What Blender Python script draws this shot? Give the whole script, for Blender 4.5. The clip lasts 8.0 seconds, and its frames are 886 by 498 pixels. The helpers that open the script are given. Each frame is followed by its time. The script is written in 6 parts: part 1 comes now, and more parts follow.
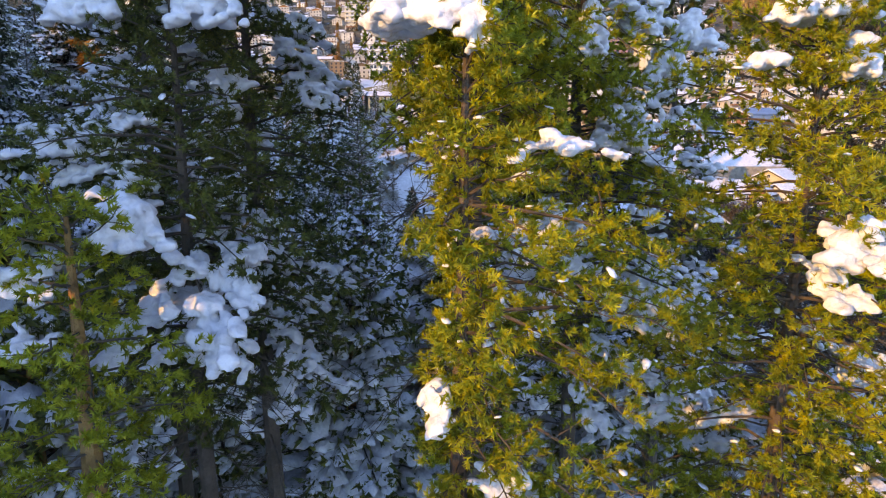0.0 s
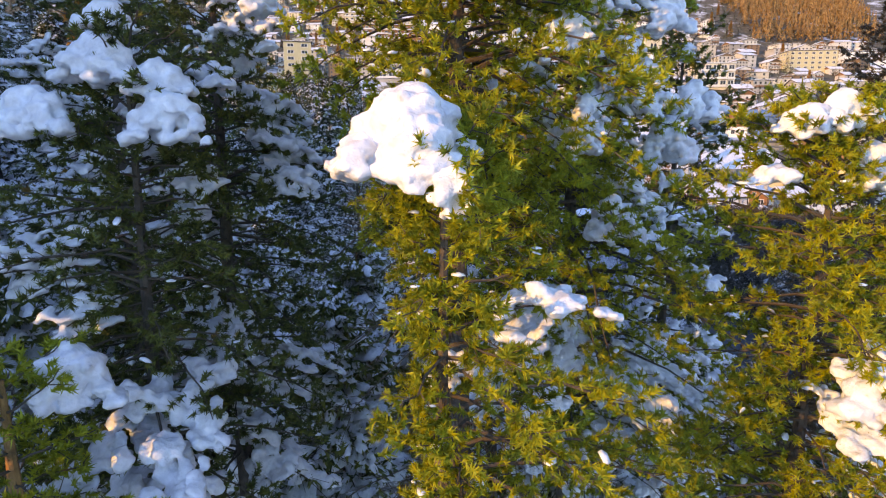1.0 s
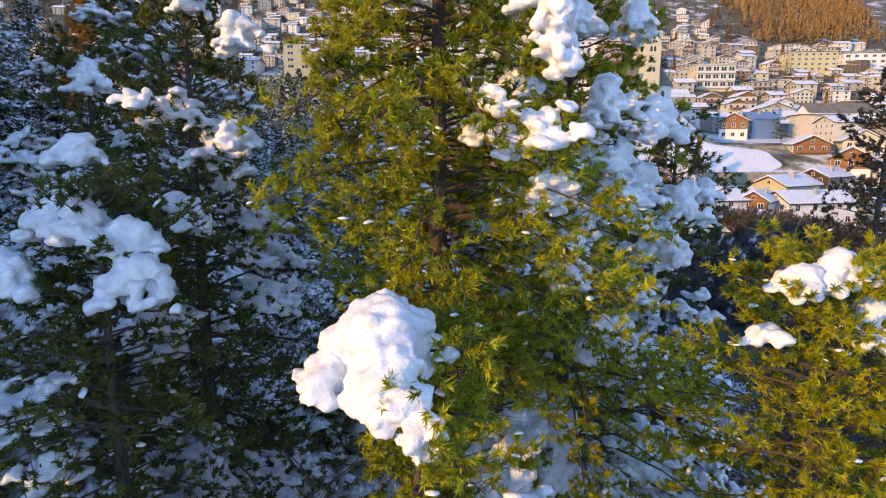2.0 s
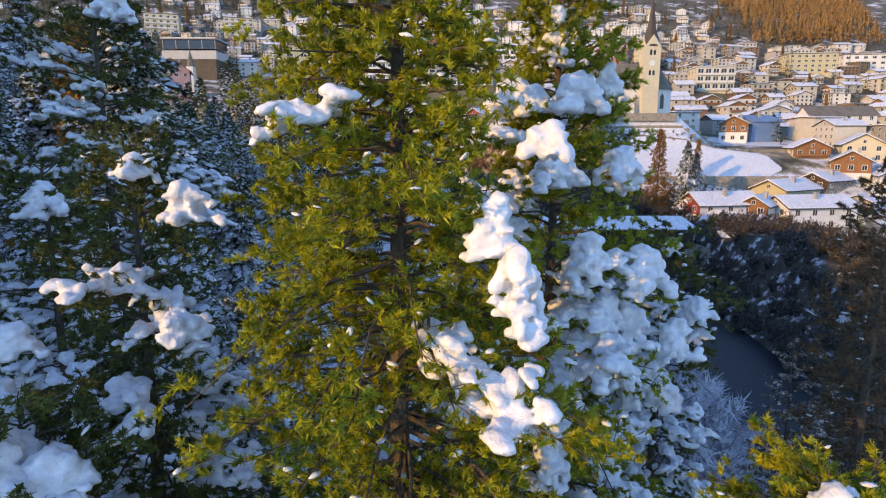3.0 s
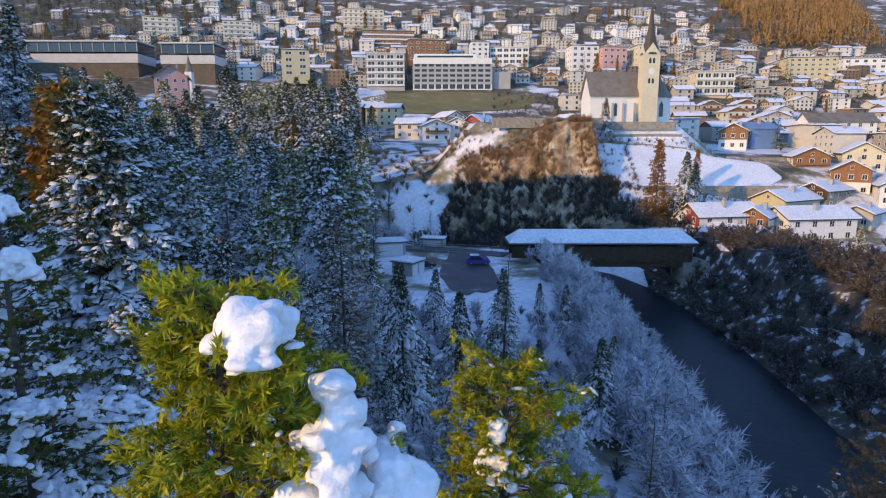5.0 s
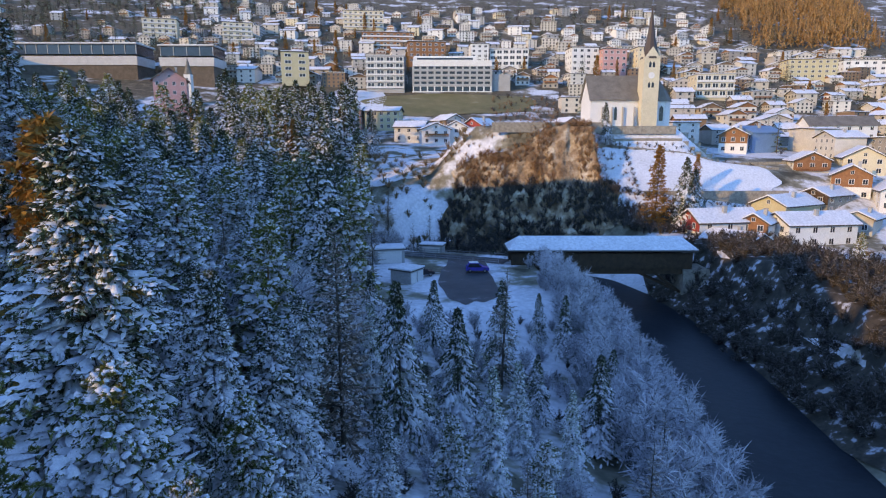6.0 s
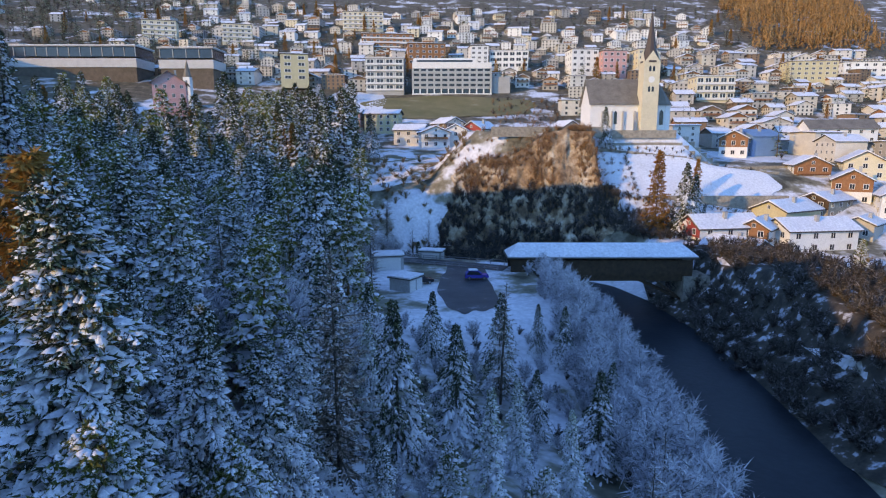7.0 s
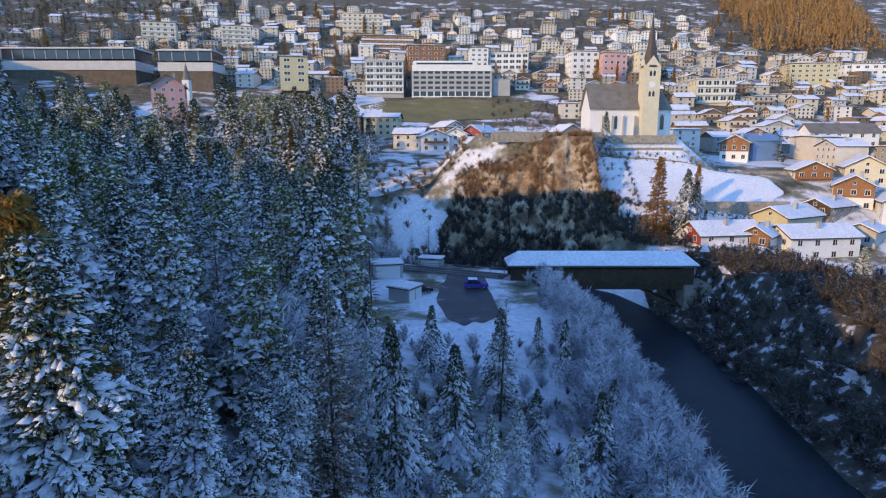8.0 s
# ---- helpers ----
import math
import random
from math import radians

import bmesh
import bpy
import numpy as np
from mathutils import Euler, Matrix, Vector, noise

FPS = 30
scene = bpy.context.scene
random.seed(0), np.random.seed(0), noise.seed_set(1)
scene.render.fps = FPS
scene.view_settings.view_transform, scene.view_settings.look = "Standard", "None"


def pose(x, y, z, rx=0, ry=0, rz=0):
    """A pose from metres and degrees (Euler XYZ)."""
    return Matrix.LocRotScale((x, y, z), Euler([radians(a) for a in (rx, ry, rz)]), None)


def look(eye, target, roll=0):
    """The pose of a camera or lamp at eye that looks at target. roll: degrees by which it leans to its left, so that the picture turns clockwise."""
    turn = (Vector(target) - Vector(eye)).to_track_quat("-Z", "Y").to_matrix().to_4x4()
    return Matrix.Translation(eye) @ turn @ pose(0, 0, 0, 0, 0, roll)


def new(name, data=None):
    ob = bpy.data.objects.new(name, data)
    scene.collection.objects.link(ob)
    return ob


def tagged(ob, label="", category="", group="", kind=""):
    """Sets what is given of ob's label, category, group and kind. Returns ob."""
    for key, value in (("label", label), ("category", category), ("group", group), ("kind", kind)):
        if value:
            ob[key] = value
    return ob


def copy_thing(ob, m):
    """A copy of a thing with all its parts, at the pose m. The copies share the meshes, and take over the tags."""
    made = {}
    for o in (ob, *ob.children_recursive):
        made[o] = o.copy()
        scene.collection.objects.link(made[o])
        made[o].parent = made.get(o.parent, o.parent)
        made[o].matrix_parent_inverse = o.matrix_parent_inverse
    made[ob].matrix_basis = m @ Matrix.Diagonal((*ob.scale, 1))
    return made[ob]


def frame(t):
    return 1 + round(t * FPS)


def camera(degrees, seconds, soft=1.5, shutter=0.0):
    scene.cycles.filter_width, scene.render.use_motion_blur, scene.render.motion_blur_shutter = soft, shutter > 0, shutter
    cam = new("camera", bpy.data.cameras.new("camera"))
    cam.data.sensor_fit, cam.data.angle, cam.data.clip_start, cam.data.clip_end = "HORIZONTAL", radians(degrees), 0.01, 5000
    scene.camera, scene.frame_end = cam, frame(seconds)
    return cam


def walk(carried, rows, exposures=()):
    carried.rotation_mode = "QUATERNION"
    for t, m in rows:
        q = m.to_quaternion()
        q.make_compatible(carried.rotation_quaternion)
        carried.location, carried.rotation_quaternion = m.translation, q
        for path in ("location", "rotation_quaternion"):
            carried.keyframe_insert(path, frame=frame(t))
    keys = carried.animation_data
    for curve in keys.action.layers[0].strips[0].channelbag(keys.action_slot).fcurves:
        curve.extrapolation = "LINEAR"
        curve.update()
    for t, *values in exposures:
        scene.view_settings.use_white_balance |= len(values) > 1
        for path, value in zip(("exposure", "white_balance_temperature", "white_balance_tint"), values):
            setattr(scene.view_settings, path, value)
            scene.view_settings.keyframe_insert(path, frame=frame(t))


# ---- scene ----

# ---------------------------------------------------------------- camera and walk
cam = camera(74.0, 8.0, soft=1.15)
ROWS = [
    (0.0, -1.39, -4.98, 27.77), (0.5, -1.33, -4.69, 28.12), (1.0, -1.28, -4.57, 28.45), (1.5, -1.24, -4.48, 28.85),
    (2.0, -1.17, -4.29, 29.31), (2.5, -1.06, -4.02, 29.84), (3.0, -0.96, -3.78, 30.40), (3.5, -0.86, -3.55, 31.01),
    (4.0, -0.73, -3.26, 31.64), (4.5, -0.58, -2.93, 32.29), (5.0, -0.46, -2.56, 32.95), (5.5, -0.35, -2.18, 33.61),
    (6.0, -0.26, -1.80, 34.23), (6.5, -0.18, -1.45, 34.85), (7.0, -0.10, -1.07, 35.50), (7.5, -0.03, -0.59, 36.23),
    (8.0, 0.0, 0.0, 37.0),
]
walk(cam, [(t, pose(x, y, z, 79.5, 0, -0.03)) for t, x, y, z in ROWS], exposures=[(0.0, 1.16, 17500, 30), (3.0, 0.73, 14800, 22), (4.5, 0.68, 12900, 20), (5.8, 0.70, 10700, 18), (8.0, 0.70, 10500, 17)])

# ---------------------------------------------------------------- sky and sun
SUN_WAY = Vector((-0.8, -0.6, 0.249)).normalized()      # towards the sun
world = bpy.data.worlds.new("world")
scene.world = world
world.use_nodes = True
wn = world.node_tree
wn.nodes.clear()
sky = wn.nodes.new("ShaderNodeTexSky")
sky.sky_type = 'NISHITA'
sky.sun_disc = False
sky.sun_elevation = radians(14)
sky.sun_rotation = radians(233)
sky.altitude = 1200
sky.ozone_density = 9.0
sky.dust_density = 0.3
bg = wn.nodes.new("ShaderNodeBackground")
bg.inputs["Strength"].default_value = 0.41
wout = wn.nodes.new("ShaderNodeOutputWorld")
wn.links.new(sky.outputs[0], bg.inputs[0])
wn.links.new(bg.outputs[0], wout.inputs[0])
sun_data = bpy.data.lights.new("sun", 'SUN')
sun_data.energy = 2.0
sun_data.angle = radians(0.5)
sun_data.color = (1.0, 0.77, 0.34)
sun = new("sun", sun_data)
sun.matrix_world = look(SUN_WAY * 300, (0, 0, 0))

# ---------------------------------------------------------------- materials


def ramp(nt, fac, stops, steps=False):
    n = nt.nodes.new("ShaderNodeValToRGB")
    n.color_ramp.interpolation = 'CONSTANT' if steps else 'LINEAR'
    while len(n.color_ramp.elements) > 1:
        n.color_ramp.elements.remove(n.color_ramp.elements[-1])
    for i, (p, c) in enumerate(stops):
        e = n.color_ramp.elements[0] if i == 0 else n.color_ramp.elements.new(p)
        e.position = p
        e.color = (*c, 1)
    nt.links.new(fac, n.inputs[0])
    return n.outputs[0]


def noise_tex(nt, scale, detail=4.0, rough=0.6, coord="Object"):
    tc = nt.nodes.new("ShaderNodeTexCoord")
    n = nt.nodes.new("ShaderNodeTexNoise")
    n.inputs["Scale"].default_value = scale
    n.inputs["Detail"].default_value = detail
    n.inputs["Roughness"].default_value = rough
    nt.links.new(tc.outputs[coord], n.inputs["Vector"])
    return n.outputs["Fac"]


def mixed(nt, fac, a, b, mode='MIX'):
    m = nt.nodes.new("ShaderNodeMix")
    m.data_type = 'RGBA'
    m.blend_type = mode
    for value, sock in ((fac, m.inputs[0]), (a, m.inputs[6]), (b, m.inputs[7])):
        if isinstance(value, (int, float)):
            sock.default_value = value
        elif isinstance(value, tuple):
            sock.default_value = (*value, 1)
        else:
            nt.links.new(value, sock)
    return m.outputs[2]


def surface(name, stops, scale=2.0, fine=20.0, rough=0.8, bump=0.3, dist=0.02, vary=(), by="object", metal=0.0, spec=0.4,
            translucent=0.0, coord="Object"):
    """A surface coloured by two scales of noise; vary: a list of colours picked at random object by object or piece by piece."""
    m = bpy.data.materials.new(name)
    m.use_nodes = True
    nt = m.node_tree
    b = nt.nodes["Principled BSDF"]
    n1 = noise_tex(nt, scale, 5.0, 0.6, coord)
    n2 = noise_tex(nt, fine, 3.0, 0.6, coord)
    col = ramp(nt, n1, stops)
    if vary:
        if by == "object":
            src = nt.nodes.new("ShaderNodeObjectInfo").outputs["Random"]
        else:
            src = nt.nodes.new("ShaderNodeNewGeometry").outputs["Random Per Island"]
        pick = ramp(nt, src, [(i / len(vary), c) for i, c in enumerate(vary)], True)
        col = mixed(nt, 1.0, col, pick, 'MULTIPLY')
    speck = ramp(nt, n2, [(0.3, (0.72, 0.72, 0.72)), (0.7, (1.0, 1.0, 1.0))])
    col = mixed(nt, 1.0, col, speck, 'MULTIPLY')
    nt.links.new(col, b.inputs["Base Color"])
    b.inputs["Roughness"].default_value = rough
    b.inputs["Metallic"].default_value = metal
    b.inputs["Specular IOR Level"].default_value = spec
    if bump:
        bn = nt.nodes.new("ShaderNodeBump")
        bn.inputs["Strength"].default_value = bump
        bn.inputs["Distance"].default_value = dist
        nt.links.new(n2, bn.inputs["Height"])
        nt.links.new(bn.outputs[0], b.inputs["Normal"])
    if translucent:
        tr = nt.nodes.new("ShaderNodeBsdfTranslucent")
        nt.links.new(col, tr.inputs[0])
        mx = nt.nodes.new("ShaderNodeMixShader")
        mx.inputs[0].default_value = translucent
        nt.links.new(b.outputs[0], mx.inputs[1])
        nt.links.new(tr.outputs[0], mx.inputs[2])
        nt.links.new(mx.outputs[0], nt.nodes["Material Output"].inputs[0])
    return m


def plain(name, c, k=0.8, **kw):
    return surface(name, [(0.3, tuple(v * k for v in c)), (0.7, c)], **kw)


M = {}
M["snow"] = surface("snow", [(0.3, (0.80, 0.82, 0.86)), (0.7, (0.90, 0.91, 0.93))], 1.5, 14, 0.55, 0.5, 0.03, spec=0.3)
M["roof_snow"] = surface("roof_snow", [(0.35, (0.74, 0.76, 0.80)), (0.7, (0.88, 0.89, 0.92))], 0.25, 2.0, 0.6, 0.4, 0.1, spec=0.3)
M["ground"] = surface("snowy_ground", [(0.36, (0.09, 0.075, 0.045)), (0.44, (0.28, 0.25, 0.18)), (0.50, (0.74, 0.76, 0.80)), (0.7, (0.86, 0.87, 0.90))],
                      0.06, 1.2, 0.8, 0.6, 0.15)
def melt(m):
    """More bare grass and earth on the sunny town slope, where the snow has thawed."""
    nt = m.node_tree
    b = nt.nodes["Principled BSDF"]
    old = b.inputs["Base Color"].links[0].from_socket
    sep = nt.nodes.new("ShaderNodeSeparateXYZ")
    nt.links.new(nt.nodes.new("ShaderNodeTexCoord").outputs["Object"], sep.inputs[0])
    rng = nt.nodes.new("ShaderNodeMapRange")
    rng.inputs[1].default_value, rng.inputs[2].default_value = 215, 330
    rng.inputs[3].default_value, rng.inputs[4].default_value = 0.0, 0.20
    nt.links.new(sep.outputs[1], rng.inputs[0])
    add = nt.nodes.new("ShaderNodeMath")
    nt.links.new(noise_tex(nt, 0.045, 6.0, 0.65), add.inputs[0])
    nt.links.new(rng.outputs[0], add.inputs[1])
    mask = ramp(nt, add.outputs[0], [(0.58, (0, 0, 0)), (0.66, (1, 1, 1))])
    earth = ramp(nt, noise_tex(nt, 0.3, 5.0, 0.7), [(0.35, (0.06, 0.05, 0.03)), (0.55, (0.13, 0.10, 0.06)), (0.7, (0.26, 0.22, 0.16))])
    nt.links.new(mixed(nt, mask, old, earth), b.inputs["Base Color"])


melt(M["ground"])
M["litter"] = surface("leaf_litter", [(0.40, (0.045, 0.036, 0.026)), (0.56, (0.10, 0.08, 0.06)), (0.62, (0.5, 0.52, 0.56)), (0.8, (0.75, 0.77, 0.8))], 0.5, 3.0, 0.9, 0.6, 0.1)
M["field_snow"] = surface("field_snow", [(0.30, (0.45, 0.43, 0.38)), (0.38, (0.78, 0.79, 0.82)), (0.7, (0.88, 0.89, 0.92))], 0.12, 2.0, 0.7, 0.5, 0.08)
M["thawed_snow"] = surface("thawed_snow", [(0.40, (0.20, 0.14, 0.07)), (0.46, (0.34, 0.27, 0.17)), (0.51, (0.76, 0.77, 0.80)), (0.7, (0.88, 0.89, 0.92))], 0.14, 2.0, 0.75, 0.5, 0.1)
M["meadow"] = surface("meadow_grass", [(0.35, (0.17, 0.15, 0.06)), (0.6, (0.25, 0.20, 0.09)), (0.72, (0.32, 0.28, 0.17))], 0.09, 3.0, 0.9, 0.6, 0.1)
M["rock"] = surface("cliff_rock", [(0.36, (0.16, 0.10, 0.06)), (0.50, (0.35, 0.24, 0.15)), (0.59, (0.52, 0.41, 0.29)), (0.68, (0.70, 0.62, 0.50))], 0.22, 1.3, 0.9, 1.0, 0.6)
M["asphalt"] = surface("wet_asphalt", [(0.35, (0.035, 0.037, 0.042)), (0.62, (0.07, 0.072, 0.078)), (0.75, (0.45, 0.47, 0.5))], 0.25, 6, 0.6, 0.3, 0.02)
M["water"] = surface("river_water", [(0.3, (0.012, 0.022, 0.030)), (0.7, (0.022, 0.035, 0.042))], 0.2, 1.2, 0.4, 0.25, 0.12, spec=0.08)
M["pine"] = surface("pine_needles", [(0.34, (0.18, 0.21, 0.025)), (0.5, (0.41, 0.42, 0.042)), (0.66, (0.64, 0.60, 0.07))], 6.0, 30, 0.55, 0,
                    vary=[(0.75, 0.8, 0.8), (1, 1, 1), (1.15, 1.12, 1.0), (0.9, 0.97, 0.95), (1.15, 1.0, 0.75)], by="island", translucent=0.42)
# pine needles again, with shade put into the colour for shaded trees
M["pine_shade"] = surface("shaded_pine_needles", [(0.34, (0.075, 0.09, 0.022)), (0.66, (0.22, 0.22, 0.045))], 5.0, 30, 0.55, 0,
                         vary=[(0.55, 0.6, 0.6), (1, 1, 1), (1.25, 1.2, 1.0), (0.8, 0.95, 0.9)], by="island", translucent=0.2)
# needle colour brightened to stand for sun on the pines; blue-white islands are snow
M["pine_far"] = surface("snowy_sunlit_pine_needles", [(0.3, (0.15, 0.155, 0.03)), (0.7, (0.27, 0.25, 0.045))], 1.0, 12, 0.6, 0,
                        vary=[(0.55, 0.6, 0.6), (1, 1, 1), (1.2, 1.2, 1.0), (0.7, 0.75, 0.8), (3.2, 3.3, 14.0)], by="island", translucent=0.2)
M["spruce_dark"] = surface("dark_spruce_needles", [(0.3, (0.03, 0.042, 0.022)), (0.7, (0.055, 0.07, 0.03))], 0.8, 10, 0.6, 0,
                           vary=[(0.6, 0.6, 0.6), (1, 1, 1), (1.3, 1.3, 1.1), (1.6, 1.6, 1.5), (0.8, 0.8, 0.8), (1.1, 1.1, 1.0), (10.0, 9.5, 14), (9.0, 8.6, 12)], by="island", translucent=0.1)
M["spruce_near"] = surface("near_spruce_needles", [(0.3, (0.028, 0.038, 0.018)), (0.7, (0.062, 0.072, 0.028))], 0.8, 10, 0.6, 0,
                           vary=[(0.6, 0.6, 0.6), (1.1, 1.1, 1.0), (1.5, 1.5, 1.2), (0.8, 0.8, 0.8), (1.0, 1.0, 1.0), (1.2, 1.2, 1.0), (7.0, 6.7, 10.0)], by="island", translucent=0.15)
M["spruce"] = surface("spruce_needles", [(0.3, (0.035, 0.048, 0.026)), (0.7, (0.065, 0.08, 0.036))], 0.8, 10, 0.6, 0,
                      vary=[(0.6, 0.6, 0.6), (1.1, 1.1, 1.0), (1.5, 1.5, 1.2), (0.8, 0.8, 0.8), (10.0, 9.4, 12.5), (12.0, 11.4, 15), (11.0, 10.4, 14)], by="island", translucent=0.1)
M["larch"] = surface("larch_needles", [(0.3, (0.34, 0.15, 0.03)), (0.7, (0.46, 0.24, 0.05))], 0.5, 8, 0.7, 0,
                     vary=[(0.6, 0.6, 0.6), (1, 1, 1), (1.15, 1.0, 0.8), (0.9, 0.8, 0.8)], by="island", translucent=0.2)
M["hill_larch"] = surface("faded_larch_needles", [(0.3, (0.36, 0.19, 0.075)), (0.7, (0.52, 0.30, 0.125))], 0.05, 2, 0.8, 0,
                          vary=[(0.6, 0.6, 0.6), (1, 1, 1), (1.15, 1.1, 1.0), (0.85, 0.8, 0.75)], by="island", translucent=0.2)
M["rust_larch"] = surface("rusty_larch_twigs", [(0.3, (0.17, 0.09, 0.05)), (0.7, (0.30, 0.17, 0.09))], 2.0, 12, 0.8, 0,
                          vary=[(0.6, 0.6, 0.6), (1, 1, 1), (1.25, 1.2, 1.15)], by="island", translucent=0.15)
M["brown_larch"] = surface("bare_larch_twigs", [(0.3, (0.20, 0.14, 0.105)), (0.7, (0.32, 0.24, 0.19))], 0.5, 8, 0.8, 0,
                           vary=[(0.5, 0.5, 0.5), (1, 1, 1), (1.4, 1.5, 1.6), (3.0, 3.4, 4.0)], by="island", translucent=0.1)
M["frost"] = surface("frosted_twigs", [(0.3, (0.50, 0.52, 0.56)), (0.7, (0.74, 0.76, 0.80))], 0.4, 8, 0.8, 0,
                     vary=[(0.35, 0.33, 0.32), (0.95, 0.95, 0.97), (1.1, 1.1, 1.1), (1.15, 1.15, 1.15), (1.1, 1.1, 1.1)], by="island", translucent=0.1)
M["dark_bush"] = surface("bare_bush_twigs", [(0.3, (0.045, 0.038, 0.032)), (0.7, (0.095, 0.08, 0.066))], 0.4, 8, 0.9, 0,
                         vary=[(0.5, 0.5, 0.5), (1, 1, 1), (1.4, 1.4, 1.5), (3.2, 3.5, 4.2)], by="island", translucent=0.1)
M["brown_bush"] = surface("brown_bush_twigs", [(0.3, (0.26, 0.17, 0.09)), (0.7, (0.40, 0.28, 0.16))], 0.3, 6, 0.9, 0,
                          vary=[(0.5, 0.5, 0.5), (1, 1, 1), (1.2, 1.1, 1.0), (1.5, 1.5, 1.6)], by="island", translucent=0.1)
M["rust_bush"] = surface("rusty_bush_twigs", [(0.3, (0.28, 0.13, 0.06)), (0.7, (0.42, 0.24, 0.13))], 0.15, 6, 0.9, 0,
                         vary=[(0.7, 0.7, 0.7), (1, 1, 1), (1.2, 1.15, 1.1), (1.3, 1.5, 1.7)], by="island", translucent=0.1)
M["bark"] = surface("grey_brown_bark", [(0.3, (0.07, 0.05, 0.038)), (0.7, (0.15, 0.11, 0.085))], 3, 25, 0.9, 0.8, 0.02)
M["pine_bark"] = surface("orange_pine_bark", [(0.3, (0.16, 0.07, 0.03)), (0.55, (0.42, 0.19, 0.07)), (0.75, (0.55, 0.28, 0.11))], 6, 30, 0.85, 0.8, 0.02)
M["plaster"] = surface("house_plaster", [(0.3, (0.58, 0.55, 0.50)), (0.7, (0.70, 0.67, 0.62))], 0.4, 5, 0.85, 0.1, 0.01,
                       vary=[(1.0, 0.98, 0.95), (0.82, 0.79, 0.73), (1.05, 1.05, 1.06), (0.85, 0.84, 0.82), (0.55, 0.52, 0.50), (0.98, 0.95, 0.9), (0.36, 0.24, 0.17), (0.75, 0.72, 0.70)])
M["white_plaster"] = plain("white_plaster", (0.80, 0.79, 0.76), 0.9, scale=0.4, fine=5, rough=0.85, bump=0.1, dist=0.01)
M["cream"] = plain("cream_plaster", (0.72, 0.63, 0.45), 0.88, scale=0.4, fine=5, rough=0.85, bump=0.1, dist=0.01)
M["yellow"] = plain("yellow_plaster", (0.62, 0.54, 0.34), 0.88, scale=0.4, fine=5, rough=0.85, bump=0.1, dist=0.01)
M["pink"] = plain("pink_plaster", (0.66, 0.36, 0.34), 0.88, scale=0.4, fine=5, rough=0.85, bump=0.1, dist=0.01)
M["red"] = plain("red_cladding", (0.42, 0.07, 0.06), 0.8, scale=0.4, fine=5, rough=0.75, bump=0.1, dist=0.01)
M["grey"] = plain("grey_concrete", (0.42, 0.42, 0.41), 0.85, scale=0.3, fine=4, rough=0.85, bump=0.15, dist=0.01)
M["stone"] = surface("rubble_stone", [(0.3, (0.22, 0.19, 0.15)), (0.7, (0.42, 0.38, 0.31))], 1.2, 4, 0.9, 0.8, 0.08)
M["wood"] = surface("dark_timber", [(0.3, (0.05, 0.028, 0.016)), (0.7, (0.10, 0.055, 0.03))], 1.2, 9, 0.8, 0.4, 0.02)
M["brown_wood"] = surface("larch_boards", [(0.3, (0.24, 0.10, 0.045)), (0.7, (0.36, 0.16, 0.07))], 1.2, 9, 0.75, 0.4, 0.02)
M["pale_concrete"] = plain("pale_concrete", (0.58, 0.57, 0.55), 0.85, scale=0.3, fine=4, rough=0.85, bump=0.15, dist=0.01)
# brown wall colour; on the halls it paints the shadow along the base
M["dark_base"] = surface("brown_wall_and_shade", [(0.3, (0.10, 0.08, 0.06)), (0.7, (0.17, 0.13, 0.10))], 0.4, 4, 0.9, 0.3, 0.03)
M["slate"] = surface("church_shingle", [(0.3, (0.15, 0.13, 0.11)), (0.7, (0.25, 0.22, 0.18))], 0.4, 3, 0.8, 0.6, 0.04)
M["dark_roof"] = plain("dark_roof_edge", (0.10, 0.085, 0.075), 0.7, scale=0.6, fine=5, rough=0.8, bump=0.2, dist=0.02)
M["copper"] = plain("spire_copper", (0.085, 0.06, 0.05), 0.75, scale=0.8, fine=6, rough=0.6, bump=0.2, dist=0.02)
M["glass"] = plain("window_glass", (0.035, 0.045, 0.06), 0.7, scale=0.3, fine=2, rough=0.12, bump=0)
M["blue_roof"] = plain("blue_tin_roof", (0.16, 0.30, 0.48), 0.8, scale=0.4, fine=4, rough=0.5, bump=0.1, dist=0.01)
M["car_blue"] = plain("blue_car_paint", (0.03, 0.06, 0.40), 0.9, scale=1, fine=5, rough=0.25, bump=0)
M["car_dark"] = plain("black_car_paint", (0.03, 0.03, 0.035), 0.9, scale=1, fine=5, rough=0.25, bump=0)
M["rubber"] = plain("tyre_rubber", (0.025, 0.025, 0.025), 0.8, scale=4, fine=20, rough=0.9, bump=0.2, dist=0.01)
M["metal"] = plain("galvanised_metal", (0.35, 0.36, 0.37), 0.8, scale=3, fine=20, rough=0.45, bump=0, metal=0.7)
M["frame_white"] = plain("window_frame_white", (0.75, 0.73, 0.70), 0.9, scale=2, fine=9, rough=0.6, bump=0)

# ---------------------------------------------------------------- mesh helpers


def part(name, bm, mat, parent=None, label="", smooth=False):
    me = bpy.data.meshes.new(name)
    bm.to_mesh(me)
    bm.free()
    return link(name, me, mat, parent, label, smooth)


def link(name, me, mat, parent=None, label="", smooth=False):
    for m in (mat if isinstance(mat, (list, tuple)) else [mat]):
        me.materials.append(m)
    if smooth:
        me.polygons.foreach_set("use_smooth", np.ones(len(me.polygons), dtype=bool))
    ob = new(name, me)
    if parent is not None:
        ob.parent = parent
    if label:
        ob["label"] = label
    return ob


